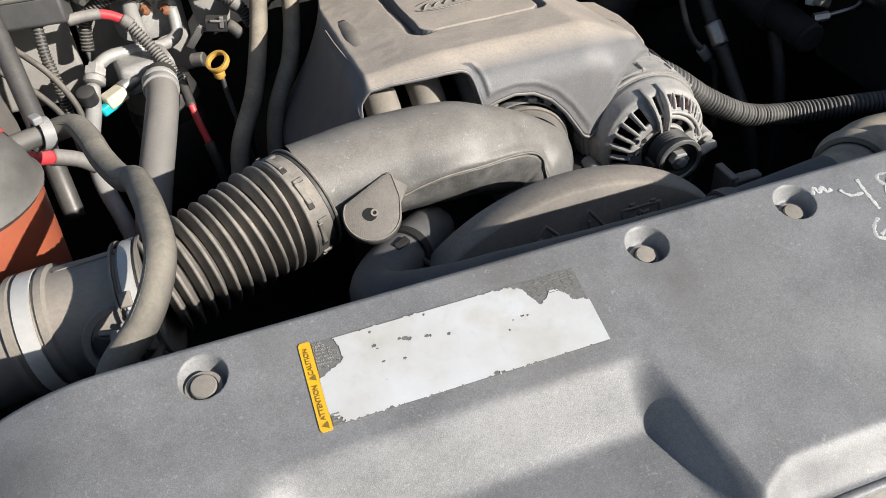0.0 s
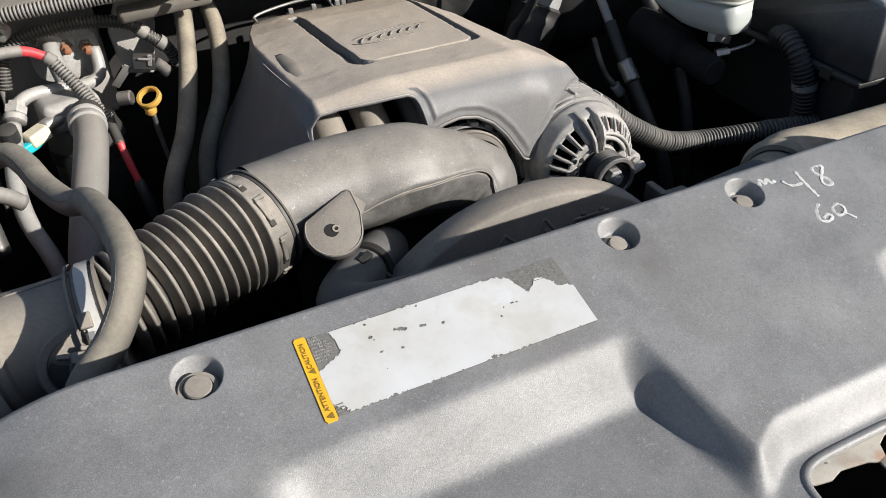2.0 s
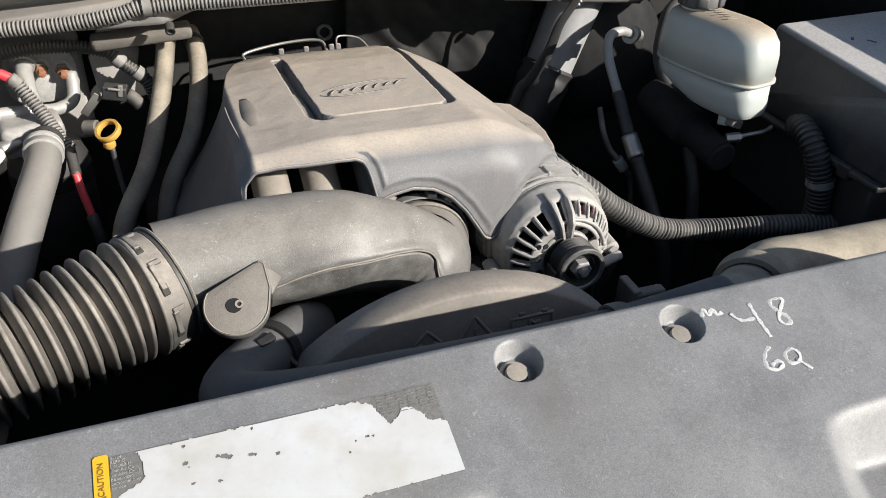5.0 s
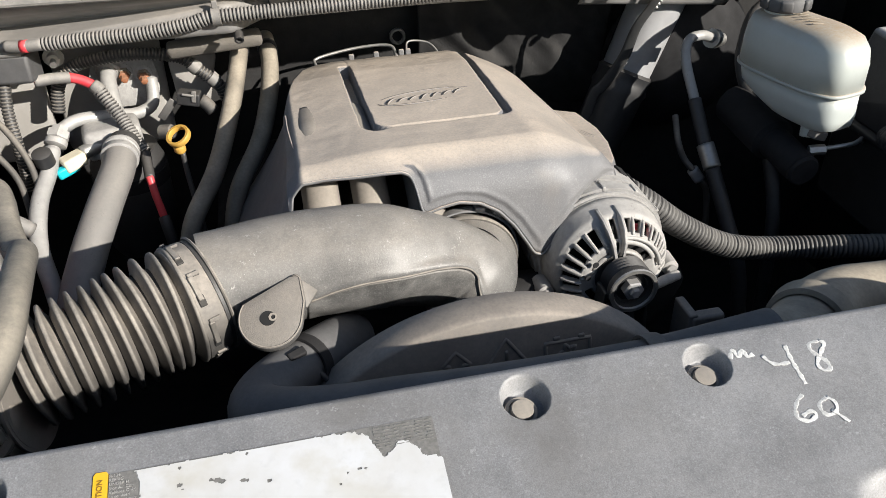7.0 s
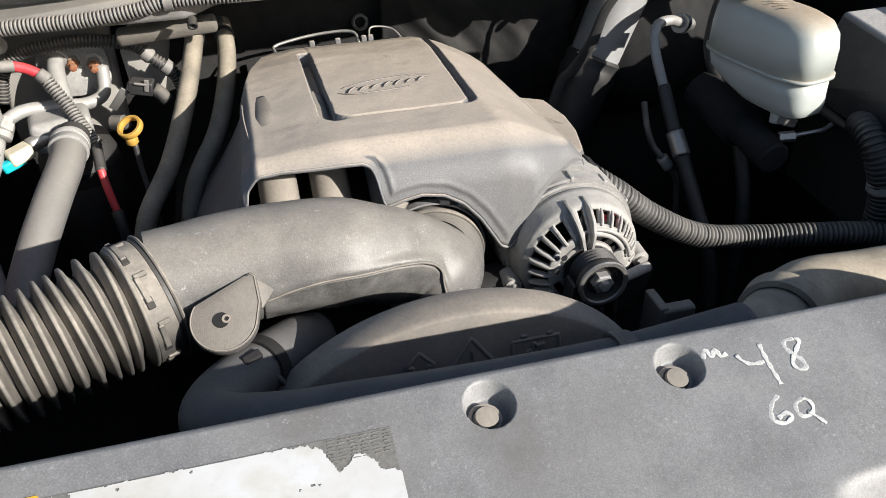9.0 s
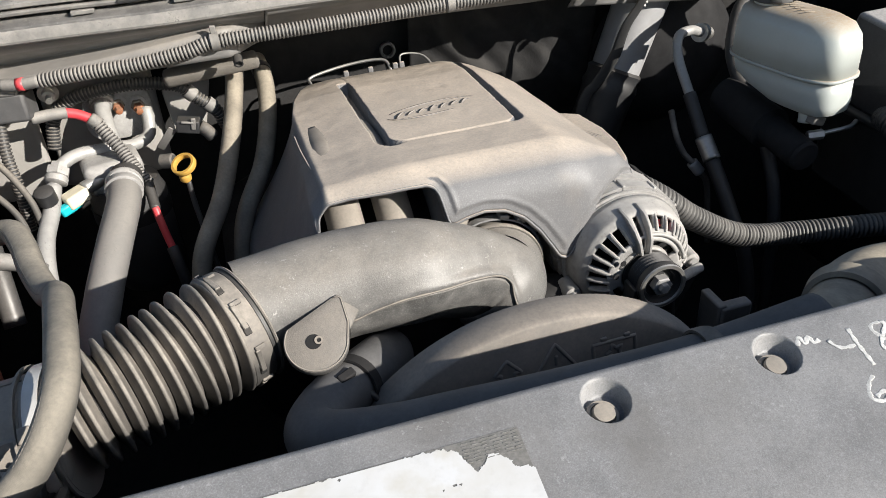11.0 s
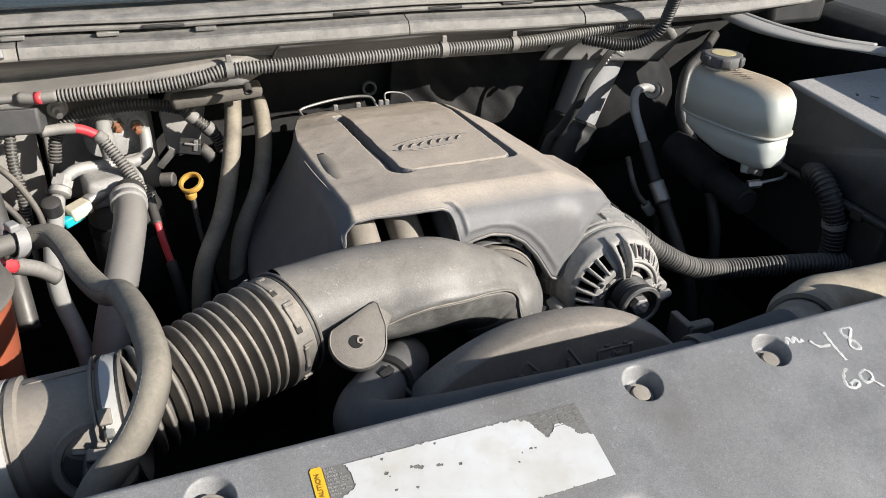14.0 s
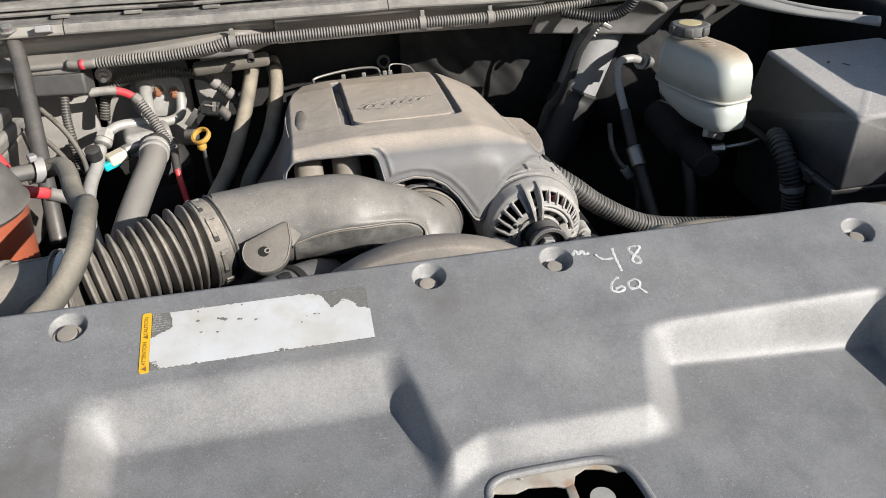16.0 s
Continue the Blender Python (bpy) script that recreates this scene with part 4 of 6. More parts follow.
def duct_body():
    g = np.array(duct_skin(-180, 180, 121, 0, 1))
    h, w = g.shape[:2]
    idx = np.arange(h * w).reshape(h, w)
    faces = [(int(idx[j, i]), int(idx[j + 1, i]), int(idx[j + 1, i + 1]), int(idx[j, i + 1])) for j in range(h - 1) for i in range(w - 1)]
    return mesh("duct_body", g.reshape(-1, 3), faces)


part("body", duct_body(), M_DUCT, duct)
# Duct grey darkened for the underside, so its shade sits in the colour.
M_UNDER_SHADE = material("duct_underside_shade", (0.065, 0.064, 0.062), 0.45, color2=(0.17, 0.165, 0.157), scale=45, amount=1.0, dust=0.4, dust_color=TAN_DUST, speckle=(0.15, 700.0), bump=0.25, scuff=(0.4, (0.3, 0.29, 0.27)))
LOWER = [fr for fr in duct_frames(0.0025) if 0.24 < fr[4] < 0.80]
part("lower_panel", sheet([[duct_point(fr, a, 0.0006) for a in np.linspace(seam_angle(fr[4]) + 2.5, 174, 40)] for fr in LOWER], 0.0015), M_UNDER_SHADE, duct, "moulded underside panel, its shade put into a darker grey")
part("seam", tube([duct_point(fr, seam_angle(fr[4]), 0.0004) for fr in LOWER], lambda s, t: 0.0010 + 0.0002 * math.sin(s * 300), 8, raw=True), M_RUNNER, duct, "raised moulding seam")
part("end_rim", lathe([(-0.003, 0.043), (-0.003, 0.0520), (0.0, 0.0532), (0.004, 0.0520), (0.004, 0.043)], (0.285, 0.694, 0.960), (0.12, 0.99, 0.0), 48, caps=False), M_BELLOWS, duct, "rubber throttle collar")




def mount_tab():
    c = Vector((0.0841, 0.5632, 1.0243))
    out = [(0.0268 * math.cos(a), 0.0268 * math.sin(a)) for a in np.linspace(math.radians(148), math.radians(352), 30)]
    out += [(0.0295, 0.012), (0.0270, 0.0350), (0.0240, 0.0378), (0.0200, 0.0368)]
    place = Matrix.Translation(c) @ Euler((radians(31), 0, radians(-4))).to_matrix().to_4x4()
    t = part("mount_tab", prism(out, -0.009, place, 0.0012), M_TAB, duct, "flat dark tab with a bolt hole")
    up = place.to_3x3() @ Vector((0, 0, 1))
    rimline = [place @ Vector((u * 0.955, v * 0.955, 0.0002)) for u, v in out]
    part("edge_bead", tube([tuple(p) for p in rimline], 0.0006, 8, raw=True), M_RUNNER, t)
    # uncut: a thin black disc paints the hole's dark inside
    part("hole", lathe([(0, 0.0066), (0.0005, 0.0064), (0.0006, 0.001)], c + Vector((-0.0022, 0, 0)), up, 20), M_HOLE_SHADE, t)
    part("bolt", lathe([(-0.0005, 0.0036), (0.0016, 0.0036), (0.0016, 0.0020), (0.0006, 0.0016)], c + Vector((0.0022, 0, 0)), up, 16), M_RUNNER, t)
    part("wedge", hull_block([(0.106, 0.592, 1.043), (0.1275, 0.592, 1.0250), (0.114, 0.572, 1.020), (0.104, 0.612, 1.040), (0.128, 0.610, 1.022), (0.112, 0.600, 1.000)], 0.002), M_TAB, t)
    part("clip", box((0.094, 0.553, 0.994), (0.022, 0.010, 0.008), 0.002, (0, -10, 0)), M_TAB, t)
    for k in range(6):
        part("wire_strand", tube([(0.088 + 0.0022 * k, 0.552, 1.001), (0.089 + 0.0022 * k, 0.548, 0.995), (0.0885 + 0.0022 * k, 0.546, 0.988)], 0.0007, 6, 0.002), M_STEEL, t)


mount_tab()
BELLOWS = [(-0.108, 0.563, 1.007), (-0.0815, 0.5720, 1.0100), (-0.0395, 0.5900, 1.0125), (-0.0116, 0.6030, 1.0150), (0.011, 0.6125, 1.0152), (0.0300, 0.6215, 1.0165)]
bellows = thing("intake_bellows", (-0.03, 0.59, 0.96), "dusty black ribbed rubber intake bellows", "intake bellows")
# Near-black rubber colour paints the shade between ribs and in the cuff slots.
M_GAP_SHADE = material("rubber_gap_shade", (0.012, 0.012, 0.012), 0.8, dust=0.15, dust_color=TAN_DUST)
B_C = spline(BELLOWS, 0.0005)
B_D = np.gradient(B_C, axis=0)
B_D /= np.linalg.norm(B_D, axis=1)[:, None]
B_ARC = np.concatenate([[0], np.cumsum(np.linalg.norm(np.diff(B_C, axis=0), axis=1))])


def bellows_radius(f):
    return float(np.interp(f, [0, 0.25, 0.5, 0.75, 1], [0.0475, 0.0490, 0.0510, 0.0530, 0.0545]))


def bellows_at(f):
    i = int(np.searchsorted(B_ARC, f * B_ARC[-1]))
    i = min(max(i, 0), len(B_C) - 1)
    return Vector(B_C[i]), Vector(B_D[i])


def bellows_ribs():
    """Inner sleeve blackened as gap shade, with dusty rounded ribs standing on it."""
    count = 12
    part("sleeve", tube(BELLOWS, lambda s, t: bellows_radius(s / t) - 0.0135, 48, 0.004), M_GAP_SHADE, bellows, "rubber sleeve coloured near black as shade between the ribs")
    for k in range(count):
        f = 0.010 + 0.835 * k / (count - 1)
        at, way = bellows_at(f)
        r = bellows_radius(f) + 0.0004 * math.sin(k * 2.3)
        foot = r - 0.0145
        prof = [(-0.0056, foot + 0.002), (-0.0031, r - 0.0075), (-0.0019, r - 0.0018), (-0.0014, r - 0.0005), (-0.0006, r), (0.0006, r), (0.0014, r - 0.0005), (0.0019, r - 0.0018), (0.0031, r - 0.0075), (0.0056, foot + 0.002)]
        part("rib", lathe(prof, at, way, 64, caps=False, sharp=60), M_BELLOWS, bellows)


bellows_ribs()
E_C, AX = bellows_at(0.99)
part("collar", lathe([(-0.0225, 0.044), (-0.0225, 0.0510), (-0.0215, 0.0522), (-0.012, 0.0527), (-0.003, 0.0520), (-0.0015, 0.0510), (-0.0015, 0.045)], E_C, AX, 64, caps=False), M_BELLOWS, bellows, "flat dusty rubber cuff")
part("clamp_band", lathe([(-0.0012, 0.046), (-0.0012, 0.0515), (0.0020, 0.0515), (0.0020, 0.046)], E_C, AX, 64, caps=False), M_BLACK, bellows, "thin black clamp ring")
part("cuff_edge", lathe([(0.0022, 0.046), (0.0022, 0.0530), (0.0034, 0.0540), (0.0048, 0.0530), (0.0048, 0.046)], E_C, AX, 64, caps=False), M_BELLOWS, bellows)
q = AX.to_track_quat("Z", "Y")


def cuff_block(deg, along, size, lift, name, mat):
    off = q @ Vector(((0.0522 + lift) * math.cos(radians(deg)), (0.0522 + lift) * math.sin(radians(deg)), along))
    bm = bmesh.new()
    bmesh.ops.create_cube(bm, size=1)
    bmesh.ops.transform(bm, matrix=Matrix.Diagonal((*size, 1)), verts=bm.verts)
    bmesh.ops.bevel(bm, geom=bm.edges[:], offset=0.0006, segments=1, affect="EDGES")
    bmesh.ops.transform(bm, matrix=Matrix.Translation(E_C + off) @ q.to_matrix().to_4x4() @ Matrix.Rotation(radians(deg), 4, "Z"), verts=bm.verts)
    part(name, from_bm("cuff_block", bm), mat, bellows)


for deg in range(0, 360, 45):
    cuff_block(deg, -0.0150, (0.0026, 0.022, 0.0045), 0.0006, "latch", M_BELLOWS)
    # black block drawn for the dark of a slot
    cuff_block(deg + 12, -0.0150, (0.0020, 0.010, 0.0060), 0.0004, "latch_slot_shade", M_GAP_SHADE)
    cuff_block(deg - 13, -0.0115, (0.0030, 0.004, 0.0100), 0.0008, "latch", M_BELLOWS)

M_BAND = material("polished_band_steel", (0.70, 0.685, 0.65), 0.38, 0.35, color2=(0.55, 0.53, 0.49), scale=80, dust=0.15)
meter = thing("air_meter_tube", (-0.15, 0.52, 0.96), "dusty tan-grey plastic air intake tube with clamps and sensor", "air intake tube")
TX = Vector((-1, 0.035, -0.09)).normalized()
T0 = Vector((-0.109, 0.5603, 0.9997))
part("tube_wall", lathe([(0.0, 0.046), (0.0, 0.053), (0.020, 0.053), (0.022, 0.050), (0.05, 0.050), (0.078, 0.051), (0.080, 0.0545), (0.086, 0.0545), (0.087, 0.052), (0.108, 0.052), (0.109, 0.0545), (0.114, 0.0545), (0.114, 0.050), (0.24, 0.055)], T0, TX, 48), M_RUNNER, meter)
part("band_clamp", lathe([(0.006, 0.0532), (0.006, 0.0550), (0.017, 0.0550), (0.017, 0.0532)], T0, TX, 48, caps=False), M_BAND, meter, "flat steel band clamp")
part("band_clamp", lathe([(0.090, 0.0525), (0.090, 0.0545), (0.104, 0.0545), (0.104, 0.0525)], T0, TX, 48, caps=False), M_BAND, meter, "flat steel band clamp")
SCREW = T0 + TX * 0.021
part("clamp_screw", box(SCREW + Vector((0, -0.0400, 0.0380)), (0.010, 0.013, 0.006), 0.0015, (46, 0, 0)), M_RUNNER, meter, "worm screw housing")
part("screw_head", lathe([(0, 0.0042), (0.006, 0.0042), (0.007, 0.003)], SCREW + Vector((0.002, -0.0485, 0.0315)), (0, -0.85, -0.5), 6), M_STEEL, meter)
for dx in (0.0005, 0.0225):
    part("band_edge", lathe([(dx, 0.0525), (dx, 0.0562), (dx + 0.0022, 0.0562), (dx + 0.0022, 0.0525)], T0, TX, 48, caps=False), M_RUNNER, meter, "raised hose lip")
part("seam_bead", tube([T0 + TX * s + Vector((0, 0.010, 0.0498)) for s in np.linspace(0.026, 0.078, 10)], 0.0010, 8, raw=True), M_RUNNER, meter)
PORT = T0 + TX * 0.033 + Vector((0, -0.046, 0.004))
PORT_AX = Vector((0.05, -0.90, 0.42)).normalized()
port = part("sensor_port", lathe([(-0.012, 0.0330), (0.004, 0.0330), (0.0065, 0.0310), (0.0065, 0.0255), (0.0030, 0.0245)], PORT, PORT_AX, 40), M_RUNNER, meter, "raised round sensor port")
part("port_face", lathe([(0.0030, 0.0244), (0.0040, 0.0230), (0.0040, 0.0)], PORT, PORT_AX, 32), M_BLACK, port)
plug = part("sensor_plug", box(PORT + PORT_AX * 0.014 + Vector((0.002, 0, -0.006)), (0.026, 0.022, 0.030), 0.003, (25, 12, 0)), M_BLACK, meter, "black wiring plug")
for k in range(5):
    part("plug_rib", box(PORT + PORT_AX * 0.0245 + Vector((-0.008 + 0.0045 * k, 0, -0.004)), (0.0018, 0.004, 0.022), 0.0005, (25, 12, 0)), M_HOSE, plug)
part("plug_latch", box(PORT + PORT_AX * 0.018 + Vector((0.003, -0.004, 0.014)), (0.016, 0.010, 0.006), 0.0015, (25, 12, 0)), M_PIN, plug)
for k in range(5):
    side = 0.004 * (k - 2)
    part("sensor_wire", tube([PORT + PORT_AX * 0.024 + Vector((side, 0, -0.012)), PORT + PORT_AX * (0.034 + 0.002 * (k % 2)) + Vector((side * 1.4 - 0.004, 0, -0.024)), PORT + PORT_AX * 0.026 + Vector((side - 0.010, 0.01, -0.055))], 0.0015, 8, 0.004), M_BLACK, meter)
for dx, dz, w in ((-0.010, 0.014, 0.010), (0.006, 0.017, 0.007), (-0.002, 0.008, 0.012)):
    part("sensor_clip", box(PORT + PORT_AX * 0.010 + Vector((dx, 0, dz)), (w, 0.004, 0.0035), 0.001, (25, 20, 0)), M_PIN, meter)

# ---- alternator ----
ALT = Vector((0.431, 0.652, 0.950))


def alternator():
    a = thing("alternator", (0.425, 0.70, 0.868), "cast aluminium alternator with finned housing and black pulley", "alternator")
    part("rear_housing", lathe([(0.125, 0.045), (0.125, 0.058), (0.115, 0.066), (0.098, 0.0735), (0.080, 0.0740)], ALT, (0, 1, 0), 48), M_ALU, a)
    part("stator_ring", lathe([(0.034, 0.064), (0.034, 0.0685), (0.0365, 0.0685), (0.0365, 0.0715), (0.0395, 0.0715), (0.0395, 0.0690), (0.0425, 0.0690), (0.0425, 0.0735), (0.058, 0.0735), (0.058, 0.0705), (0.062, 0.0705), (0.062, 0.0740), (0.080, 0.0740)], ALT, (0, 1, 0), 64, sharp=30), M_ALU, a, "stepped stator ring")
    for d in range(0, 360, 30):
        part("barrel_rib", box(ALT + Vector((0.0725 * math.cos(radians(d)), 0.050, 0.0725 * math.sin(radians(d)))), (0.006, 0.016, 0.004), 0.001, (0, -d, 0)), M_ALU, a)
    part("inner_disc", lathe([(0.020, 0.0605), (0.021, 0.01)], ALT, (0, 1, 0), 40), M_DARK, a)
    # domed front casting with vent windows
    windows = [(d, d + 9.0, 0.0530, 0.0720) for d in range(116, 218, 14)]
    windows += [(d, d + 9.0, 0.0615, 0.0745) for d in range(-2, 80, 13)]
    windows += [(d, d + 8.0, 0.0575, 0.0745) for d in range(222, 350, 14)]
    windows += [(92.5, 99.5, 0.0365, 0.0530), (92.5, 99.5, 0.0560, 0.0750), (24, 82, 0.0355, 0.0475), (112, 160, 0.0355, 0.0415), (200, 330, 0.0355, 0.0475), (6, 22, 0.050, 0.058), (150, 156, 0.047, 0.052), (170, 175, 0.047, 0.052)]
    size = 0.80
    windows = [(d0, d1, lo * size, hi * size) for d0, d1, lo, hi in windows]
    rs = size * np.array([0.030, 0.034, 0.0355, 0.0365, 0.0395, 0.0415, 0.0445, 0.047, 0.0475, 0.050, 0.0515, 0.0530, 0.0555, 0.0560, 0.0575, 0.058, 0.0615, 0.065, 0.069, 0.072, 0.0745, 0.0750, 0.0765])
    depth = np.interp(rs / size, [0.030, 0.036, 0.050, 0.053, 0.066, 0.0765], [-0.010, -0.0125, -0.0125, -0.0115, -0.0020, 0.0070])
    rs = np.concatenate([rs, [0.0622, 0.0632, 0.0640, 0.0646, 0.0655, 0.0665, 0.0680, 0.0660, 0.0640]])
    depth = np.concatenate([depth, [0.0078, 0.0092, 0.0115, 0.0160, 0.0220, 0.0280, 0.0335, 0.0340, 0.0340]])
    n = 240
    verts = [ALT + Vector((r * math.cos(2 * math.pi * k / n), y, r * math.sin(2 * math.pi * k / n))) for r, y in zip(rs, depth) for k in range(n)]
    faces = []
    for i in range(len(rs) - 1):
        mid = (rs[i] + rs[i + 1]) / 2
        for k in range(n):
            deg = 360 * (k + 0.5) / n
            if i < 22 and any(lo <= mid <= hi and ((deg - d0) % 360) <= (d1 - d0) for d0, d1, lo, hi in windows):
                continue
            faces.append((i * n + k, i * n + (k + 1) % n, (i + 1) * n + (k + 1) % n, (i + 1) * n + k))
    casting = part("front_casting", mesh("front_casting", verts, faces), M_ALU, a, "dusty cast aluminium vented end shield")
    mod = casting.modifiers.new("thickness", "SOLIDIFY")
    mod.thickness, mod.offset = 0.0055, 1
    def blade(deg, profile, wide):
        """A thin radial web; profile gives (radius, depth) corners."""
        c, n = math.cos(radians(deg)), math.sin(radians(deg))
        bm = bmesh.new()
        sides = [[bm.verts.new(ALT + Vector((r * c - s * n, y, r * n + s * c))) for r, y in profile] for s in (-wide / 2, wide / 2)]
        bm.faces.new(sides[0])
        bm.faces.new(sides[1][::-1])
        for k in range(len(profile)):
            m = (k + 1) % len(profile)
            bm.faces.new((sides[0][k], sides[1][k], sides[1][m], sides[0][m]))
        bmesh.ops.recalc_face_normals(bm, faces=bm.faces)
        bmesh.ops.bevel(bm, geom=bm.edges[:], offset=0.0007, segments=1, affect="EDGES")
        return from_bm("blade", bm)

    for deg in (88, 105):
        part("arm", blade(deg, [(0.027, -0.0180), (0.044, -0.0190), (0.056, -0.0130), (0.0645, -0.0010), (0.0675, 0.0180), (0.064, 0.0240), (0.027, 0.0)], 0.0036), M_ALU, a, "raised casting rib")
    for d in list(range(109, 223, 14)):
        part("fin", blade(d + 3.5, [(0.0405, -0.0145), (0.045, -0.0125), (0.054, -0.0042), (0.0585, 0.0015), (0.0580, 0.0080), (0.0405, -0.006)], 0.0028), M_ALU, a)
    for d in range(-6, 88, 13):
        part("fin", blade(d + 2.0, [(0.0480, -0.0092), (0.0515, -0.0068), (0.0575, -0.0008), (0.0605, 0.0045), (0.0600, 0.0100), (0.0480, 0.000)], 0.0028), M_ALU, a)
    part("inner_ridge", tube([ALT + Vector((0.0455 * math.cos(t), -0.0112, 0.0455 * math.sin(t))) for t in np.linspace(radians(8), radians(86), 30)], 0.0022, 10, raw=True), M_ALU, a)
    # black discs and blocks paint the dark of uncut holes and slots
    for d in (142, 168):
        part("face_hole_shade", lathe([(0, 0.0034), (0.0006, 0.0030), (0.0006, 0.0)], ALT + Vector((0.0365 * math.cos(radians(d)), -0.0180, 0.0365 * math.sin(radians(d)))), (0, -1, 0), 14), M_DARK, a)
    for d in range(40, 140, 16):
        part("rear_slot_shade", box(ALT + Vector((0.0725 * math.cos(radians(d)), 0.094, 0.0725 * math.sin(radians(d)))), (0.006, 0.018, 0.011), 0.001, (0, -d, 0)), M_DARK, a)
    part("long_bolt", tube([ALT + Vector((0.036, -0.016, -0.018)), ALT + Vector((0.074, -0.002, -0.019))], 0.0056, 14), M_ALU, a)
    part("hub", lathe([(0.014, 0.026), (-0.012, 0.025), (-0.013, 0.012)], ALT, (0, 1, 0), 36), M_BLACK, a)
    for deg in (-14, 200):
        ang = radians(deg)
        part("bolt_boss", lathe([(0.02, 0.010), (-0.002, 0.009), (-0.003, 0.0055), (-0.006, 0.0055), (-0.006, 0.002)], ALT + Vector((math.cos(ang) * 0.074, 0.012, math.sin(ang) * 0.074)), (0, 1, 0), 16), M_ALU, a)
    part("red_tag", box(ALT + Vector((0.026, 0.008, 0.044)), (0.010, 0.003, 0.008), 0.001), M_RED, a, "small red tag inside the vents")
    P = Vector((0.4345, 0.0, 0.952))
    prof = [(0.638, 0.018)] + [(0.636 - 0.0022 * k, 0.0230 if k % 2 else 0.0250) for k in range(9)] + [(0.613, 0.0262), (0.610, 0.0262), (0.609, 0.0240), (0.612, 0.0195), (0.613, 0.017), (0.617, 0.016), (0.617, 0.0115)]
    part("pulley", lathe([(y, r) for y, r in prof], P, (0, 1, 0), 40), M_BLACK, a, "black ribbed pulley")
    part("pulley_rim", lathe([(0.6100, 0.0260), (0.6080, 0.0253), (0.6080, 0.0218), (0.6100, 0.0208)], P, (0, 1, 0), 40, caps=False), M_STEEL, a)
    part("pulley_nut", lathe([(0.617, 0.0110), (0.609, 0.0110), (0.608, 0.0095), (0.608, 0.0058), (0.604, 0.0058), (0.603, 0.0046)], P, (0, 1, 0), 6, sharp=20), M_HINGE, a)


alternator()
bracket = thing("alternator_bracket", (0.50, 0.62, 0.86), "dark grey cast accessory bracket beside the alternator", "bracket")
part("plate", box((0.508, 0.590, 0.902), (0.036, 0.014, 0.046), 0.003), M_SHROUD, bracket)
part("rib", box((0.492, 0.602, 0.900), (0.010, 0.034, 0.055), 0.002), M_SHROUD, bracket)
part("bolt", lathe([(0, 0.009), (0.008, 0.009), (0.009, 0.006)], (0.512, 0.594, 0.905), (0, -1, 0), 6), M_STEEL, bracket)
belt = thing("drive_belt", (0.43, 0.625, 0.60), "black ribbed rubber drive belt on the alternator pulley", "drive belt")
part("strand", box((0.398, 0.626, 0.80), (0.004, 0.022, 0.30), 0.001, (0, 4, 0)), M_BLACK, belt)
part("strand", box((0.462, 0.626, 0.80), (0.004, 0.022, 0.30), 0.001, (0, -4, 0)), M_BLACK, belt)

# ---- fan shroud ----
FC = Vector((0.262, 0.505, 0.834))
shroud = thing("fan_shroud", (0.262, 0.51, 0.60), "dusty dark plastic fan shroud with moulded warning symbols", "fan shroud")
part("drum", lathe([(0.034, 0.17), (0.034, 0.198), (0.031, 0.2005), (0.006, 0.2005), (0.002, 0.1993), (0.0005, 0.1975), (-0.0010, 0.187), (-0.0022, 0.1845), (-0.030, 0.05)], FC, (0, 1, 0), 160), M_SHROUD, shroud)


def shroud_y(x, z):
    return FC.y - 0.0022 - 0.0278 * (0.1845 - math.hypot(x - FC.x, z - FC.z)) / 0.1345


def raised(outline_points, closed=True):
    pts = [(x, shroud_y(x, z), z) for x, z in outline_points]
    if closed:
        pts = pts + [pts[0]]
    dense = []
    for a, b in zip(pts, pts[1:]):
        for t in np.linspace(0, 1, 8, endpoint=False):
            dense.append(np.array(a) * (1 - t) + np.array(b) * t)
    dense.append(np.array(pts[-1]))
    return tube(dense, 0.0018, 8, raw=True)


part("warning_triangle", raised([(0.251, 0.989), (0.286, 0.989), (0.2685, 1.013)]), M_SHROUD, shroud)
part("exclamation_mark", box((0.2685, shroud_y(0.2685, 0.998), 0.998), (0.003, 0.003, 0.010), 0.001), M_SHROUD, shroud)
part("arrow", raised([(0.2205, 0.984), (0.2325, 0.984), (0.2325, 0.996), (0.238, 0.996), (0.2265, 1.008), (0.215, 0.996), (0.2205, 0.996)]), M_SHROUD, shroud)
part("battery_symbol", raised([(0.302, 0.982), (0.342, 0.978), (0.342, 1.000), (0.302, 1.002)]), M_SHROUD, shroud)
part("battery_post", box((0.312, shroud_y(0.312, 1.005), 1.005), (0.006, 0.003, 0.004), 0.001), M_SHROUD, shroud)
part("battery_post", box((0.334, shroud_y(0.334, 1.003), 1.003), (0.006, 0.003, 0.004), 0.001), M_SHROUD, shroud)
part("star", raised([(0.322 + (0.008 if k % 2 else 0.004) * math.cos(math.pi * k / 5), 0.990 + (0.008 if k % 2 else 0.004) * math.sin(math.pi * k / 5)) for k in range(10)]), M_SHROUD, shroud)
setting("wall_shroud_panel", box((0.30, 0.548, 0.72), (0.86, 0.012, 0.40), 0.003), M_DARK, "black lower fan housing panel")

# ---- radiator hose ----
rhose = thing("radiator_hose", (0.30, 0.43, 1.0), "dusty black rubber upper radiator hose along the cover", "radiator hose")
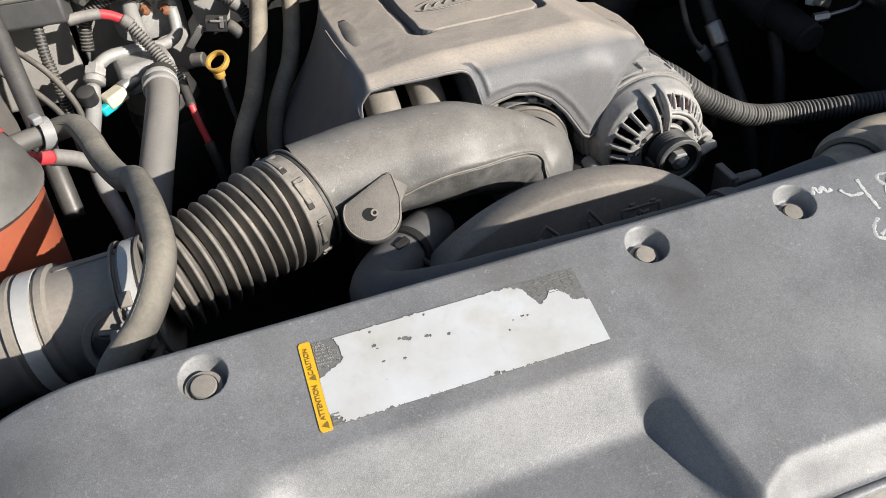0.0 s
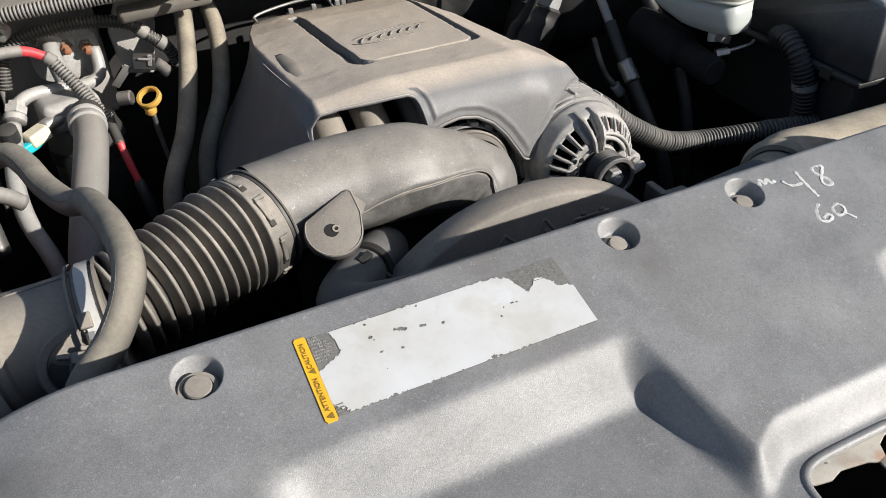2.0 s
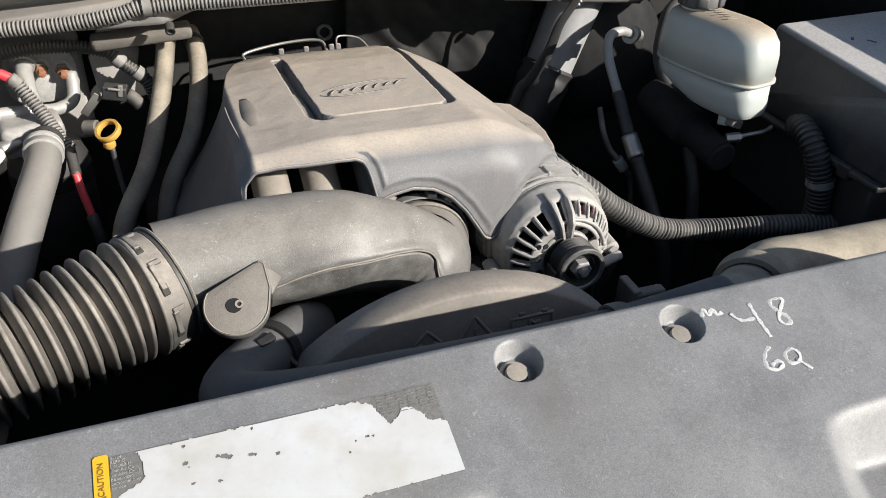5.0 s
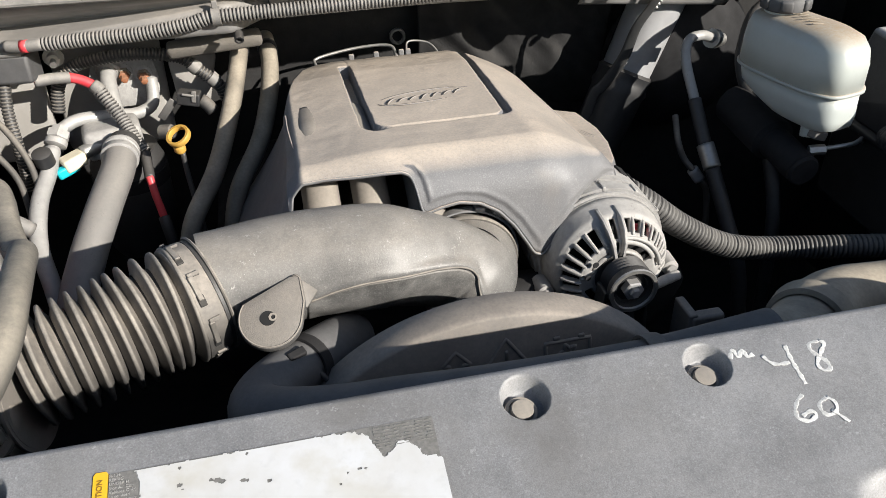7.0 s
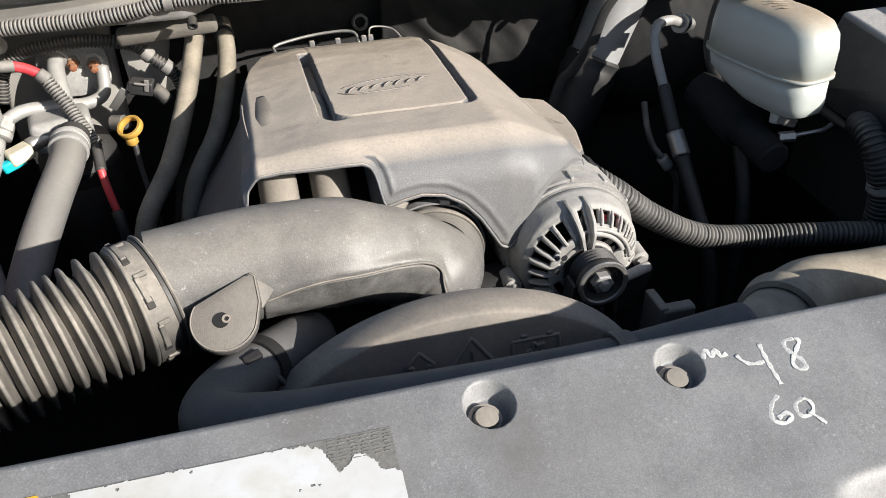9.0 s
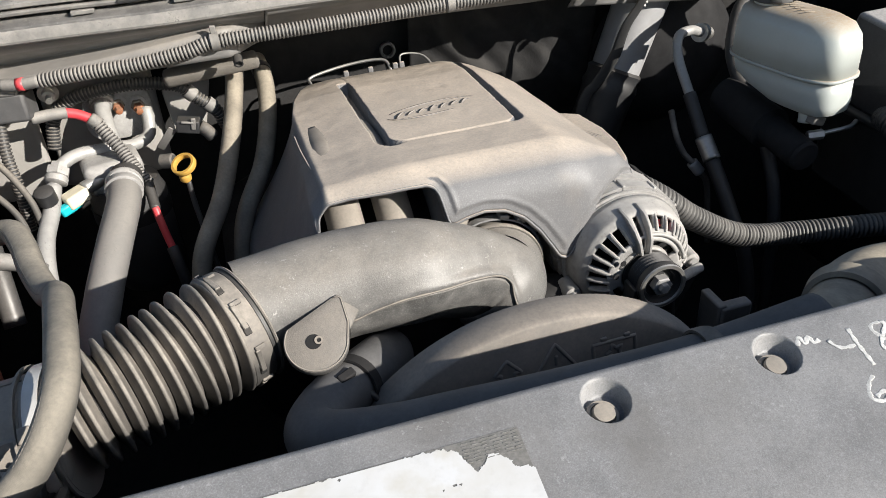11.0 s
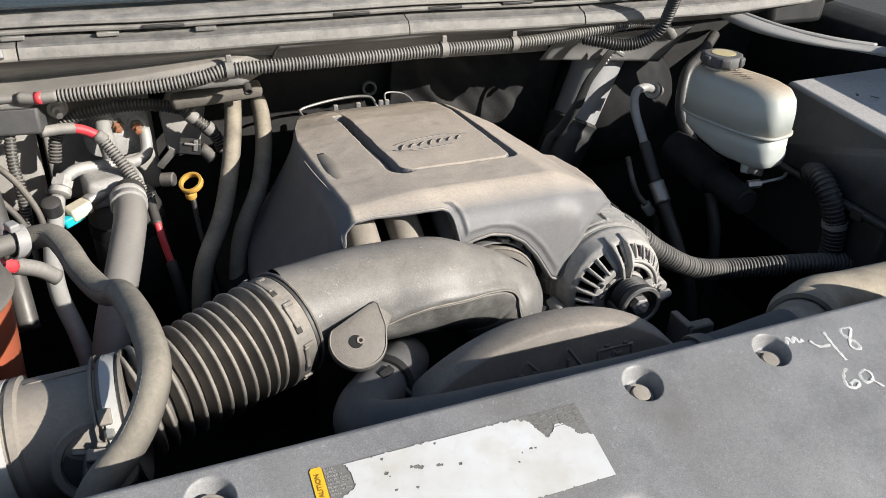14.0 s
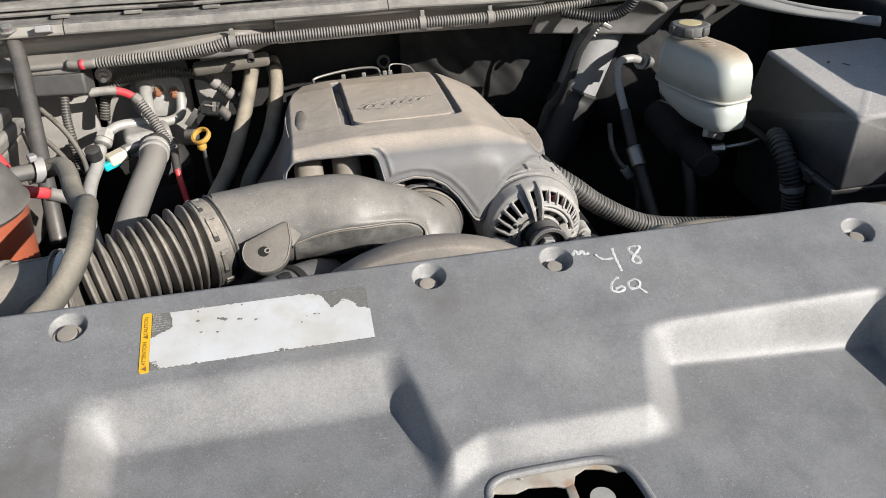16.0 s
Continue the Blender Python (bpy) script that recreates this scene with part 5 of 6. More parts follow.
part("hose", tube([(0.150, 0.618, 0.945), (0.131, 0.582, 0.966), (0.102, 0.548, 0.979), (0.076, 0.520, 0.983), (0.068, 0.496, 0.987), (0.084, 0.478, 0.992), (0.128, 0.460, 1.001), (0.172, 0.446, 1.012), (0.25, 0.434, 1.019), (0.36, 0.430, 1.022), (0.46, 0.430, 1.032)],
     0.0248, 24, 0.004), M_RHOSE, rhose)
part("hose_clamp", lathe([(-0.006, 0.0255), (-0.006, 0.0278), (0.006, 0.0278), (0.006, 0.0255)], (0.104, 0.550, 0.978), (0.55, 0.75, -0.3), 32, caps=False), M_DARK, rhose, "black spring clamp")
part("clamp_ear", box((0.101, 0.536, 1.003), (0.016, 0.008, 0.008), 0.0015, (20, 0, 30)), M_DARK, rhose)
part("clamp_arm", tube([(0.112, 0.536, 0.990), (0.124, 0.528, 0.976), (0.131, 0.524, 0.965), (0.141, 0.522, 0.966)], 0.003, 8, 0.003), M_BLACK, rhose)
part("hose_clamp", lathe([(-0.007, 0.0255), (-0.007, 0.0278), (-0.004, 0.0285), (0.004, 0.0285), (0.007, 0.0278), (0.007, 0.0255)], (0.362, 0.430, 1.022), (1, 0, 0), 32, caps=False), M_HOSE, rhose, "black worm clamp")
tank = thing("radiator_inlet", (0.62, 0.47, 0.94), "dusty moulded plastic radiator inlet and hose elbow", "radiator inlet")
part("elbow", tube([(0.44, 0.430, 1.026), (0.49, 0.446, 1.012), (0.535, 0.478, 0.999), (0.580, 0.502, 0.989), (0.64, 0.508, 0.981), (0.78, 0.510, 0.976), (0.95, 0.510, 0.970)],
     lambda s, t: float(np.interp(s, [0, 0.06, 0.12, 0.2, 0.5], [0.026, 0.029, 0.033, 0.034, 0.034])), 28, 0.005), M_TANHOSE, tank)
part("inlet_collar", lathe([(-0.010, 0.0300), (-0.009, 0.0345), (0.009, 0.0360), (0.010, 0.0310)], (0.520, 0.4665, 1.0065), (0.80, 0.58, -0.14), 36, caps=False), M_TANHOSE, tank, "raised dusty collar")
part("mould_seam", tube([(x, 0.4860, 1.0040 - 0.03 * (x - 0.60)) for x in np.linspace(0.62, 0.90, 24)], 0.0016, 8, raw=True), M_TANHOSE, tank)
part("end_tank", box((0.78, 0.510, 0.905), (0.34, 0.050, 0.12), 0.012, segments=3), M_SHROUD, tank, "moulded radiator end tank")


# ---- wiring looms ----
def loom_clamp(parent, at, axis, r, mat=None):
    c = part("clamp", lathe([(-0.005, r), (-0.005, r + 0.0022), (0.005, r + 0.0022), (0.005, r)], at, axis, 24, caps=False), mat or M_BLACK, parent, "grey plastic loom clamp")
    part("stud", box(Vector(at) + Vector((0, -0.001, r + 0.006)), (0.007, 0.005, 0.010), 0.001), mat or M_BLACK, c)


def conduit(parent, pts, r, pitch, mat, seg=16, groove_shade=M_BLACK):
    """Split corrugated tubing: ribbed outer wall, its grooves filled with black as shade."""
    c = part("conduit", tube(pts, loom_radius(r, pitch, 0.26), seg, pitch / 9), mat, parent)
    part("groove_shade", tube(pts, r * 0.86, 12, 0.004), groove_shade, c)
    return c

loom = thing("cowl_wiring_loom", (0.30, 1.03, 1.12), "long grey corrugated wiring loom clipped along the cowl", "wiring loom")
LOOM = [(-0.155, 1.046, 1.118), (-0.10, 1.040, 1.121), (-0.04, 1.035, 1.123), (0.02, 1.033, 1.130), (0.053, 1.034, 1.136), (0.15, 1.032, 1.137), (0.27, 1.031, 1.138), (0.352, 1.031, 1.140), (0.464, 1.034, 1.139), (0.56, 1.040, 1.142), (0.63, 1.045, 1.148), (0.70, 1.055, 1.150), (0.76, 1.075, 1.135), (0.80, 1.10, 1.11)]
conduit(loom, LOOM, 0.0091, 0.0046, M_LOOM)
for p, d in (((0.053, 1.034, 1.136), (1, 0.0, 0.03)), ((0.352, 1.031, 1.140), (1, 0.0, 0.0)), ((0.464, 1.034, 1.139), (1, 0.04, 0.0))):
    loom_clamp(loom, p, d, 0.0092, M_LOOM)
part("sleeve", tube([(-0.20, 1.056, 1.116), (-0.18, 1.050, 1.116), (-0.155, 1.046, 1.118)], 0.0075, 12), M_LOOM, loom)
part("red_band", tube([(-0.181, 1.0503, 1.1161), (-0.173, 1.0487, 1.1167)], 0.0079, 12), M_RED, loom, "red tape band")
part("drain_stub", lathe([(0, 0.006), (0.012, 0.006), (0.012, 0.004), (0.004, 0.003)], (0.075, 1.050, 1.108), (0, -0.8, -0.5), 16), M_BLACK, loom)

aloom = thing("alternator_wiring_loom", (0.62, 0.72, 0.85), "thick grey corrugated wiring loom from the alternator", "wiring loom")
conduit(aloom, [(0.455, 0.755, 1.003), (0.505, 0.740, 0.970), (0.555, 0.738, 0.930), (0.628, 0.744, 0.8865), (0.7177, 0.7485, 0.8657), (0.8265, 0.7206, 0.8683), (0.90, 0.70, 0.866)], 0.0152, 0.0060, M_LOOM_GREY, 20)
vloom = thing("battery_wiring_loom", (0.87, 0.74, 0.86), "black corrugated wiring loom rising beside the fuse box", "wiring loom")
conduit(vloom, [(0.865, 0.725, 0.86), (0.862, 0.727, 0.91), (0.852, 0.735, 0.95), (0.846, 0.750, 0.975), (0.850, 0.775, 0.985), (0.865, 0.80, 0.975)], 0.0165, 0.0062, M_BLACK, 20)
part("tie", lathe([(-0.005, 0.0166), (-0.005, 0.0182), (0.005, 0.0182), (0.005, 0.0166)], (0.860, 0.730, 0.925), (-0.1, 0.08, 1), 24, caps=False), M_PIPE, vloom, "grey tape tie")

# ---- heater hoses ----
for name, pts in (("a", [(0.068, 1.20, 1.055), (0.067, 1.158, 1.050), (0.060, 1.120, 1.030), (0.045, 1.065, 0.995), (0.018, 1.00, 0.945), (-0.02, 0.945, 0.895), (-0.035, 0.92, 0.82)]),
                  ("b", [(0.104, 1.22, 1.043), (0.106, 1.175, 1.040), (0.106, 1.145, 1.025), (0.098, 1.10, 0.995), (0.078, 1.05, 0.955), (0.040, 1.0, 0.905), (0.02, 0.96, 0.83)])):
    h = thing("heater_hose", pts[-1], "tan dust-coated rubber heater hose dropping from the firewall", "heater hose", "heater hoses")
    part("hose", tube(pts, 0.0125, 18, 0.005), M_TANHOSE, h)
    part("end_ring", lathe([(-0.01, 0.0125), (-0.01, 0.0140), (0.004, 0.0140), (0.004, 0.0125)], pts[1], Vector(pts[1]) - Vector(pts[0]), 20, caps=False), M_BLACK, h)
foam = solo("cowl_foam_seal", box((0.040, 1.098, 1.082), (0.125, 0.024, 0.018), 0.006, (20, -3, 2)), M_FOAM, "dusty foam block above the heater hoses", "foam seal")

# ---- dipstick ----
dip = thing("oil_dipstick", (-0.018, 0.99, 0.80), "yellow ring-handled oil dipstick", "dipstick")
part("handle", lathe([(-0.0040, 0.0120), (-0.0040, 0.0150), (-0.003, 0.0157), (0.003, 0.0157), (0.0040, 0.0150), (0.0040, 0.0120), (0.003, 0.0115), (-0.003, 0.0115), (-0.0040, 0.0120)], (-0.017, 0.990, 1.004), (-0.32, -0.42, 0.84), 32, caps=False), M_YELLOW, dip, "mustard yellow pull ring")
part("plug", lathe([(0, 0.005), (0.003, 0.0075), (0.008, 0.0075), (0.012, 0.0035)], (-0.019, 0.992, 0.980), (0, 0, 1), 18), M_YELLOW, dip)
part("tube_wall", tube([(-0.017, 0.994, 0.985), (-0.015, 0.985, 0.94), (-0.005, 0.96, 0.85), (0.0, 0.95, 0.78)], 0.0034, 8, 0.01), M_BLACK, dip)

# ---- air conditioning pipes and accumulator ----
acc = thing("accumulator", (-0.115, 1.10, 0.80), "black accumulator canister with cast aluminium head", "accumulator")
part("canister", lathe([(0.80, 0.045), (0.81, 0.050), (0.935, 0.050), (0.945, 0.046), (0.955, 0.044)], (-0.105, 1.085, 0), (0, 0, 1), 36), M_BLACK, acc)
part("strap", lathe([(0.905, 0.0502), (0.905, 0.0518), (0.925, 0.0518), (0.925, 0.0502)], (-0.105, 1.085, 0), (0, 0, 1), 36, caps=False), M_DARK, acc)
part("head", box((-0.115, 1.085, 0.972), (0.075, 0.060, 0.042), 0.010, (0, 0, 12), segments=3), M_ALU, acc, "cast aluminium head")
part("port", lathe([(0, 0.020), (0.02, 0.020), (0.022, 0.023), (0.034, 0.023), (0.035, 0.020)], (-0.098, 1.050, 0.972), (0.05, -0.95, 0.12), 24), M_ALU, acc)
part("cap", lathe([(0, 0.010), (0.016, 0.010), (0.018, 0.008)], (-0.050, 1.075, 0.975), (0.9, -0.4, 0.1), 20), M_HOSE, acc, "grey plastic cap")
switch = thing("pressure_switch", (-0.15, 1.04, 0.95), "teal and cream pressure switch connector", "pressure switch")
part("barrel", tube([(-0.125, 1.062, 0.974), (-0.150, 1.046, 0.970)], 0.0095, 18), M_STEEL, switch)
part("housing", box((-0.160, 1.035, 0.966), (0.030, 0.022, 0.018), 0.003, (0, -10, 32)), M_CREAM, switch)
part("lock", box((-0.168, 1.027, 0.958), (0.030, 0.012, 0.014), 0.003, (0, -10, 32)), M_TEAL, switch, "teal locking tab")
suction = thing("suction_hose", (-0.12, 0.90, 0.80), "thick grey suction hose dropping below the intake bellows", "air conditioning hose")
part("hose", tube([(-0.097, 1.015, 0.975), (-0.0978, 0.9801, 0.9704), (-0.1085, 0.9168, 0.9574), (-0.1257, 0.8509, 0.9287), (-0.1409, 0.8007, 0.8893), (-0.1463, 0.7738, 0.8227)], 0.0205, 22, 0.005), M_TANKGREY, suction)
ferrule = part("ferrule", lathe([(0, 0.0180), (0.004, 0.0215), (0.006, 0.0232), (0.012, 0.0232), (0.0135, 0.0222), (0.016, 0.0222), (0.0175, 0.0234), (0.026, 0.0234), (0.027, 0.0210)], (-0.097, 1.034, 0.9775), (0.0, -0.99, -0.13), 36), M_ALU, suction, "crimped metal ferrule")
part("rubber_cuff", lathe([(0, 0.0195), (0.005, 0.0212), (0.014, 0.0205), (0.016, 0.018)], (-0.0945, 1.048, 0.978), (-0.05, -0.98, -0.15), 28), M_BLACK, ferrule)
part("clamp_bolt", lathe([(0, 0.0062), (0.005, 0.0062), (0.006, 0.0035), (0.012, 0.0035)], (-0.0765, 1.052, 0.9560), (0.55, -0.8, -0.1), 6), M_COPPER, ferrule, "rusty clamp bolt")
lines = thing("refrigerant_lines", (-0.13, 1.10, 0.86), "dull aluminium refrigerant pipes with a flange block", "refrigerant pipe")
part("liquid_pipe", tube([(-0.0621, 1.168, 1.018), (-0.0615, 1.158, 1.004), (-0.0640, 1.148, 0.989), (-0.0740, 1.138, 0.9835), (-0.0900, 1.125, 0.9848), (-0.1113, 1.11, 0.992), (-0.1503, 1.095, 0.9978), (-0.1682, 1.08, 0.9963), (-0.1785, 1.068, 0.9893), (-0.184, 1.05, 0.978)], 0.0085, 16, 0.004), M_PIPE, lines)
part("hex_fitting", lathe([(0, 0.0105), (0.006, 0.0110), (0.007, 0.0145), (0.017, 0.0145), (0.0185, 0.0125)], (-0.172, 1.070, 1.000), (-0.30, -0.75, -0.60), 6, sharp=20), M_ALU, lines)
part("union_collar", lathe([(0.018, 0.0118), (0.0195, 0.0140), (0.027, 0.0140), (0.0285, 0.0115)], (-0.172, 1.070, 1.000), (-0.30, -0.75, -0.60), 24), M_ALU, lines)
part("down_pipe", tube([(-0.184, 1.046, 0.98), (-0.188, 1.0146, 0.9625), (-0.1943, 0.9649, 0.9463), (-0.1908, 0.9072, 0.9221), (-0.1749, 0.8559, 0.8893), (-0.1645, 0.8193, 0.8409)], 0.0105, 16, 0.005), M_PIPE, lines)
part("valve_cap", lathe([(0, 0.012), (0.018, 0.012), (0.020, 0.009)], (-0.188, 1.018, 0.975), (0, -0.3, 0.9), 18), M_BLACK, lines, "black service cap")
part("flange", prism([(0.046 * math.copysign(abs(math.cos(a)) ** 0.6, math.cos(a)), 0.036 * math.copysign(abs(math.sin(a)) ** 0.6, math.sin(a))) for a in np.linspace(0, 2 * math.pi, 40, endpoint=False)], 0.010,
     pose(-0.100, 1.186, 1.012, 76, 0, 4), 0.002), M_ALU, lines, "dusty rounded aluminium plate")
part("up_pipe", tube([(-0.1165, 1.172, 1.035), (-0.1164, 1.152, 1.0265), (-0.1130, 1.13, 1.0114), (-0.1085, 1.11, 0.989)], 0.0115, 16, 0.004), M_PIPE, lines)
part("collar", lathe([(0, 0.017), (0.008, 0.017), (0.009, 0.0135), (0.013, 0.0135)], (-0.1165, 1.176, 1.0365), (0.0, -0.9, -0.4), 20), M_ALU, lines)
for x, z in ((-0.0974, 1.0275), (-0.0715, 1.0225)):
    part("washer", lathe([(0, 0.0125), (0.003, 0.0125), (0.004, 0.009)], (x, 1.176, z), (0.02, -0.95, 0.25), 18), M_ALU, lines)
    part("seal", lathe([(0.003, 0.0075), (0.010, 0.0075), (0.011, 0.0055), (0.018, 0.005), (0.019, 0.003)], (x, 1.174, z), (0.1, -0.9, -0.25), 6), M_COPPER, lines, "rusty orange stud")

    part("nut_washer", lathe([(0.0005, 0.0098), (0.0045, 0.0098), (0.0055, 0.0080)], (x, 1.1745, z), (0.1, -0.9, -0.25), 6, sharp=20), M_TANHOSE, lines, "tan dusted hex nut")

# panel behind the refrigerant lines
setting("wall_evaporator_case", box((-0.125, 1.212, 0.985), (0.155, 0.02, 0.155), 0.012, (-12, 0, 0), segments=3), M_CASE, "light grey dusty evaporator case on the firewall")
setting("wall_dash_panel", box((-0.355, 1.178, 1.015), (0.30, 0.018, 0.20), 0.008, (-8, 0, 0), segments=3), M_CASE, "light grey painted dash panel behind the battery")
setting("wall_dash_ledge", hull_block([(-0.50, 1.15, 1.128), (-0.20, 1.125, 1.122), (-0.50, 1.06, 1.085), (-0.215, 1.075, 1.090), (-0.50, 1.15, 1.118), (-0.20, 1.125, 1.112), (-0.50, 1.06, 1.078), (-0.215, 1.075, 1.083)], 0.002), M_CASE, "light grey painted ledge below the cowl")
# Light irregular panel added to paint a sunlit patch of the firewall.
setting("wall_lit_patch", prism([(-0.030, -0.05), (0.012, -0.06), (0.034, 0.012), (0.030, 0.05), (-0.012, 0.052), (-0.034, 0.01)], 0.012, pose(-0.004, 1.20, 1.018, 78, 0, 6), 0.003), M_CASE, "light grey irregular panel standing in for a sunlit firewall patch")

# ---- battery cables ----
cable = thing("battery_cable", (-0.10, 1.02, 0.90), "grey loom cable with red insulated section", "battery cable")
part("sleeve", tube([(-0.1874, 1.075, 1.0626), (-0.1679, 1.083, 1.0615), (-0.1482, 1.09, 1.0585)], 0.0075, 12, 0.003), M_LOOM, cable)
part("red_section", tube([(-0.1502, 1.09, 1.0588), (-0.1355, 1.091, 1.0532), (-0.12, 1.09, 1.0434)], 0.0066, 12, 0.003), M_RED, cable, "bright red insulation")
part("boot", tube([(-0.1231, 1.09, 1.0454), (-0.113, 1.087, 1.0362)], 0.0088, 12, 0.003), M_LOOM, cable)
conduit(cable, [(-0.1172, 1.088, 1.0397), (-0.1065, 1.08, 1.0224), (-0.0931, 1.068, 1.0004), (-0.0799, 1.05, 0.9783), (-0.0704, 1.038, 0.966)], 0.0088, 0.0045, M_LOOM, 14)
part("tail", tube([(-0.0704, 1.038, 0.966), (-0.0677, 1.015, 0.9483), (-0.0665, 1.005, 0.9427)], 0.0068, 12, 0.003), M_BLACK, cable)
part("red_section", tube([(-0.0666, 1.005, 0.9462), (-0.0630, 0.995, 0.9221), (-0.0575, 0.985, 0.892)], 0.0050, 12, 0.003), M_RED, cable, "bright red insulation")
part("tail", tube([(-0.0580, 0.986, 0.894), (-0.055, 0.978, 0.878), (-0.045, 0.96, 0.8)], 0.0075, 12, 0.004), M_BLACK, cable)
hloom = thing("heater_wiring_loom", (-0.10, 1.13, 1.03), "black corrugated loom looping above the refrigerant pipes", "wiring loom")
conduit(hloom, [(-0.1834, 1.12, 1.000), (-0.1740, 1.128, 1.0368), (-0.1500, 1.13, 1.0582), (-0.1148, 1.13, 1.0661), (-0.0633, 1.132, 1.067), (-0.0121, 1.133, 1.056), (0.0083, 1.132, 1.037), (0.0327, 1.13, 1.0125), (0.042, 1.128, 0.985)], 0.0090, 0.0046, M_HOSE, 14)
for at in ((0.004, 1.132, 1.042), (0.026, 1.131, 1.021)):
    part("tape", lathe([(-0.006, 0.0094), (-0.006, 0.0104), (0.006, 0.0104), (0.006, 0.0094)], at, (0.65, 0.0, -0.75), 18, caps=False), M_LOOM, hloom, "grey tape wrap")
conn = thing("loom_connector", (0.0, 1.07, 1.00), "black plug connector with grey tape hanging by the hoses", "connector")
part("plug", box((-0.006, 1.090, 1.014), (0.030, 0.020, 0.018), 0.002, (0, 10, -8)), M_BLACK, conn)
part("latch", box((0.001, 1.079, 1.0185), (0.006, 0.004, 0.016), 0.001, (0, 10, -8)), M_LOOM, conn)
part("latch", box((-0.006, 1.079, 1.0215), (0.016, 0.004, 0.003), 0.001, (0, 10, -8)), M_LOOM, conn)
part("sleeve", tube([(0.008, 1.089, 1.010), (0.016, 1.088, 1.002), (0.022, 1.087, 0.992)], 0.009, 12), M_HOSE, conn)
part("tape", box((-0.0386, 1.095, 0.998), (0.011, 0.002, 0.040), 0.0008, (18, 38, 0)), M_LOOM, conn)

# ---- relay box, strut, coolant tank ----
relay = thing("relay_box", (-0.225, 1.08, 1.05), "dusty black relay box below the cowl", "relay box")
part("case", box((-0.235, 1.085, 1.082), (0.11, 0.045, 0.036), 0.004, (-8, 0, -6)), M_RHOSE, relay)
part("lid", box((-0.235, 1.082, 1.103), (0.10, 0.04, 0.010), 0.003, (-8, 0, -6)), M_COWL, relay)
for k in range(3):
    part("terminal", box((-0.262 + 0.024 * k, 1.078, 1.112), (0.014, 0.018, 0.014), 0.002, (-8, 0, -6)), M_COWL, relay)
part("bolt", lathe([(0, 0.013), (0.002, 0.013), (0.002, 0.008), (0.010, 0.008), (0.011, 0.004), (0.022, 0.004)], (-0.164, 1.105, 1.082), (0.1, -0.9, -0.15), 16), M_STEEL, relay)
M_ROD = material("worn_black_steel", (0.05, 0.05, 0.052), 0.35, 0.4, color2=(0.12, 0.118, 0.115), scale=50, dust=0.3, scuff=(0.4, (0.2, 0.19, 0.18)))
strut = thing("brace_rod", (-0.25, 0.86, 0.90), "black painted tubular brace rod bolted to the cowl", "brace rod")
part("rod", tube([(-0.268, 1.060, 1.168), (-0.258, 1.030, 1.135), (-0.240, 0.945, 1.045), (-0.226, 0.875, 0.968), (-0.220, 0.84, 0.92)], 0.0118, 20, 0.01), M_ROD, strut)
part("flat_end", box((-0.270, 1.070, 1.172), (0.034, 0.034, 0.012), 0.004, (-20, 0, 8)), M_HINGE, strut)
for bx, by in ((-0.262, 1.034), (-0.330, 1.040)):
    part("bolt", lathe([(0, 0.0125), (0.0015, 0.0125), (0.0020, 0.0085), (0.008, 0.0085), (0.009, 0.006)], (bx, by, 1.1795), (0, -0.3, 1), 6, sharp=20), M_STEEL, strut)
part("clip", box((-0.212, 1.030, 1.178), (0.022, 0.022, 0.010), 0.0015, (-20, 0, 4)), M_HINGE, strut, "grey spring clip on the flange")


def coolant_tank():
    t = thing("coolant_tank", (-0.28, 0.73, 0.86), "weathered coolant tank with orange stained lower half", "coolant tank")
    upper = [(0.0, 0.084), (0.006, 0.089), (0.010, 0.085), (0.028, 0.082), (0.045, 0.073), (0.056, 0.055), (0.060, 0.03)]
    part("upper_half", lathe(upper, (-0.292, 0.732, 1.034), (0, 0, 1), 40), M_DOME, t)
    part("lower_half", lathe([(0.0, 0.070), (0.166, 0.083), (0.176, 0.083)], (-0.292, 0.732, 0.858), (0, 0, 1), 40), M_ORANGE, t, "orange stained translucent plastic")
    part("cap", lathe([(0, 0.032), (0.022, 0.032), (0.026, 0.028)], (-0.318, 0.74, 1.088), (0, 0, 1), 24), M_BLACK, t)
    part("neck", tube([(-0.228, 0.770, 1.062), (-0.200, 0.790, 1.058)], 0.0105, 18), M_DOME, t)


coolant_tank()
bhose = thing("coolant_hose", (-0.10, 0.50, 1.0), "fabric-wrapped tan-grey coolant hose bent over the intake tube", "coolant hose")
BH = [(-0.218, 0.792, 1.050), (-0.2000, 0.7975, 1.0530), (-0.1700, 0.7860, 1.0620), (-0.1545, 0.7550, 1.0620), (-0.1412, 0.7115, 1.0580), (-0.1230, 0.6650, 1.0600), (-0.1080, 0.6350, 1.0740), (-0.0985, 0.5919, 1.0855), (-0.0900, 0.5415, 1.0925), (-0.0872, 0.5000, 1.0890), (-0.0960, 0.4750, 1.0750), (-0.1118, 0.4570, 1.0590), (-0.1380, 0.4380, 1.0400), (-0.152, 0.430, 1.00), (-0.158, 0.428, 0.95)]
part("hose", tube(BH, 0.0119, 24, 0.003), M_WRAP, bhose)
part("stitch_line", tube([(x - 0.0075, y - 0.004, z + 0.0080) for x, y, z in BH[1:-3]], lambda s, t: 0.0005 * (1 + 0.3 * math.cos(s * 1700)), 6, 0.0008), M_HOSE, bhose, "dark stitched seam")
part("stitch_line", tube([(x - 0.0088, y - 0.0048, z + 0.0064) for x, y, z in BH[1:-3]], lambda s, t: 0.0005 * (1 + 0.3 * math.cos(s * 1700 + 1.5)), 6, 0.0008), M_BLACK, bhose)
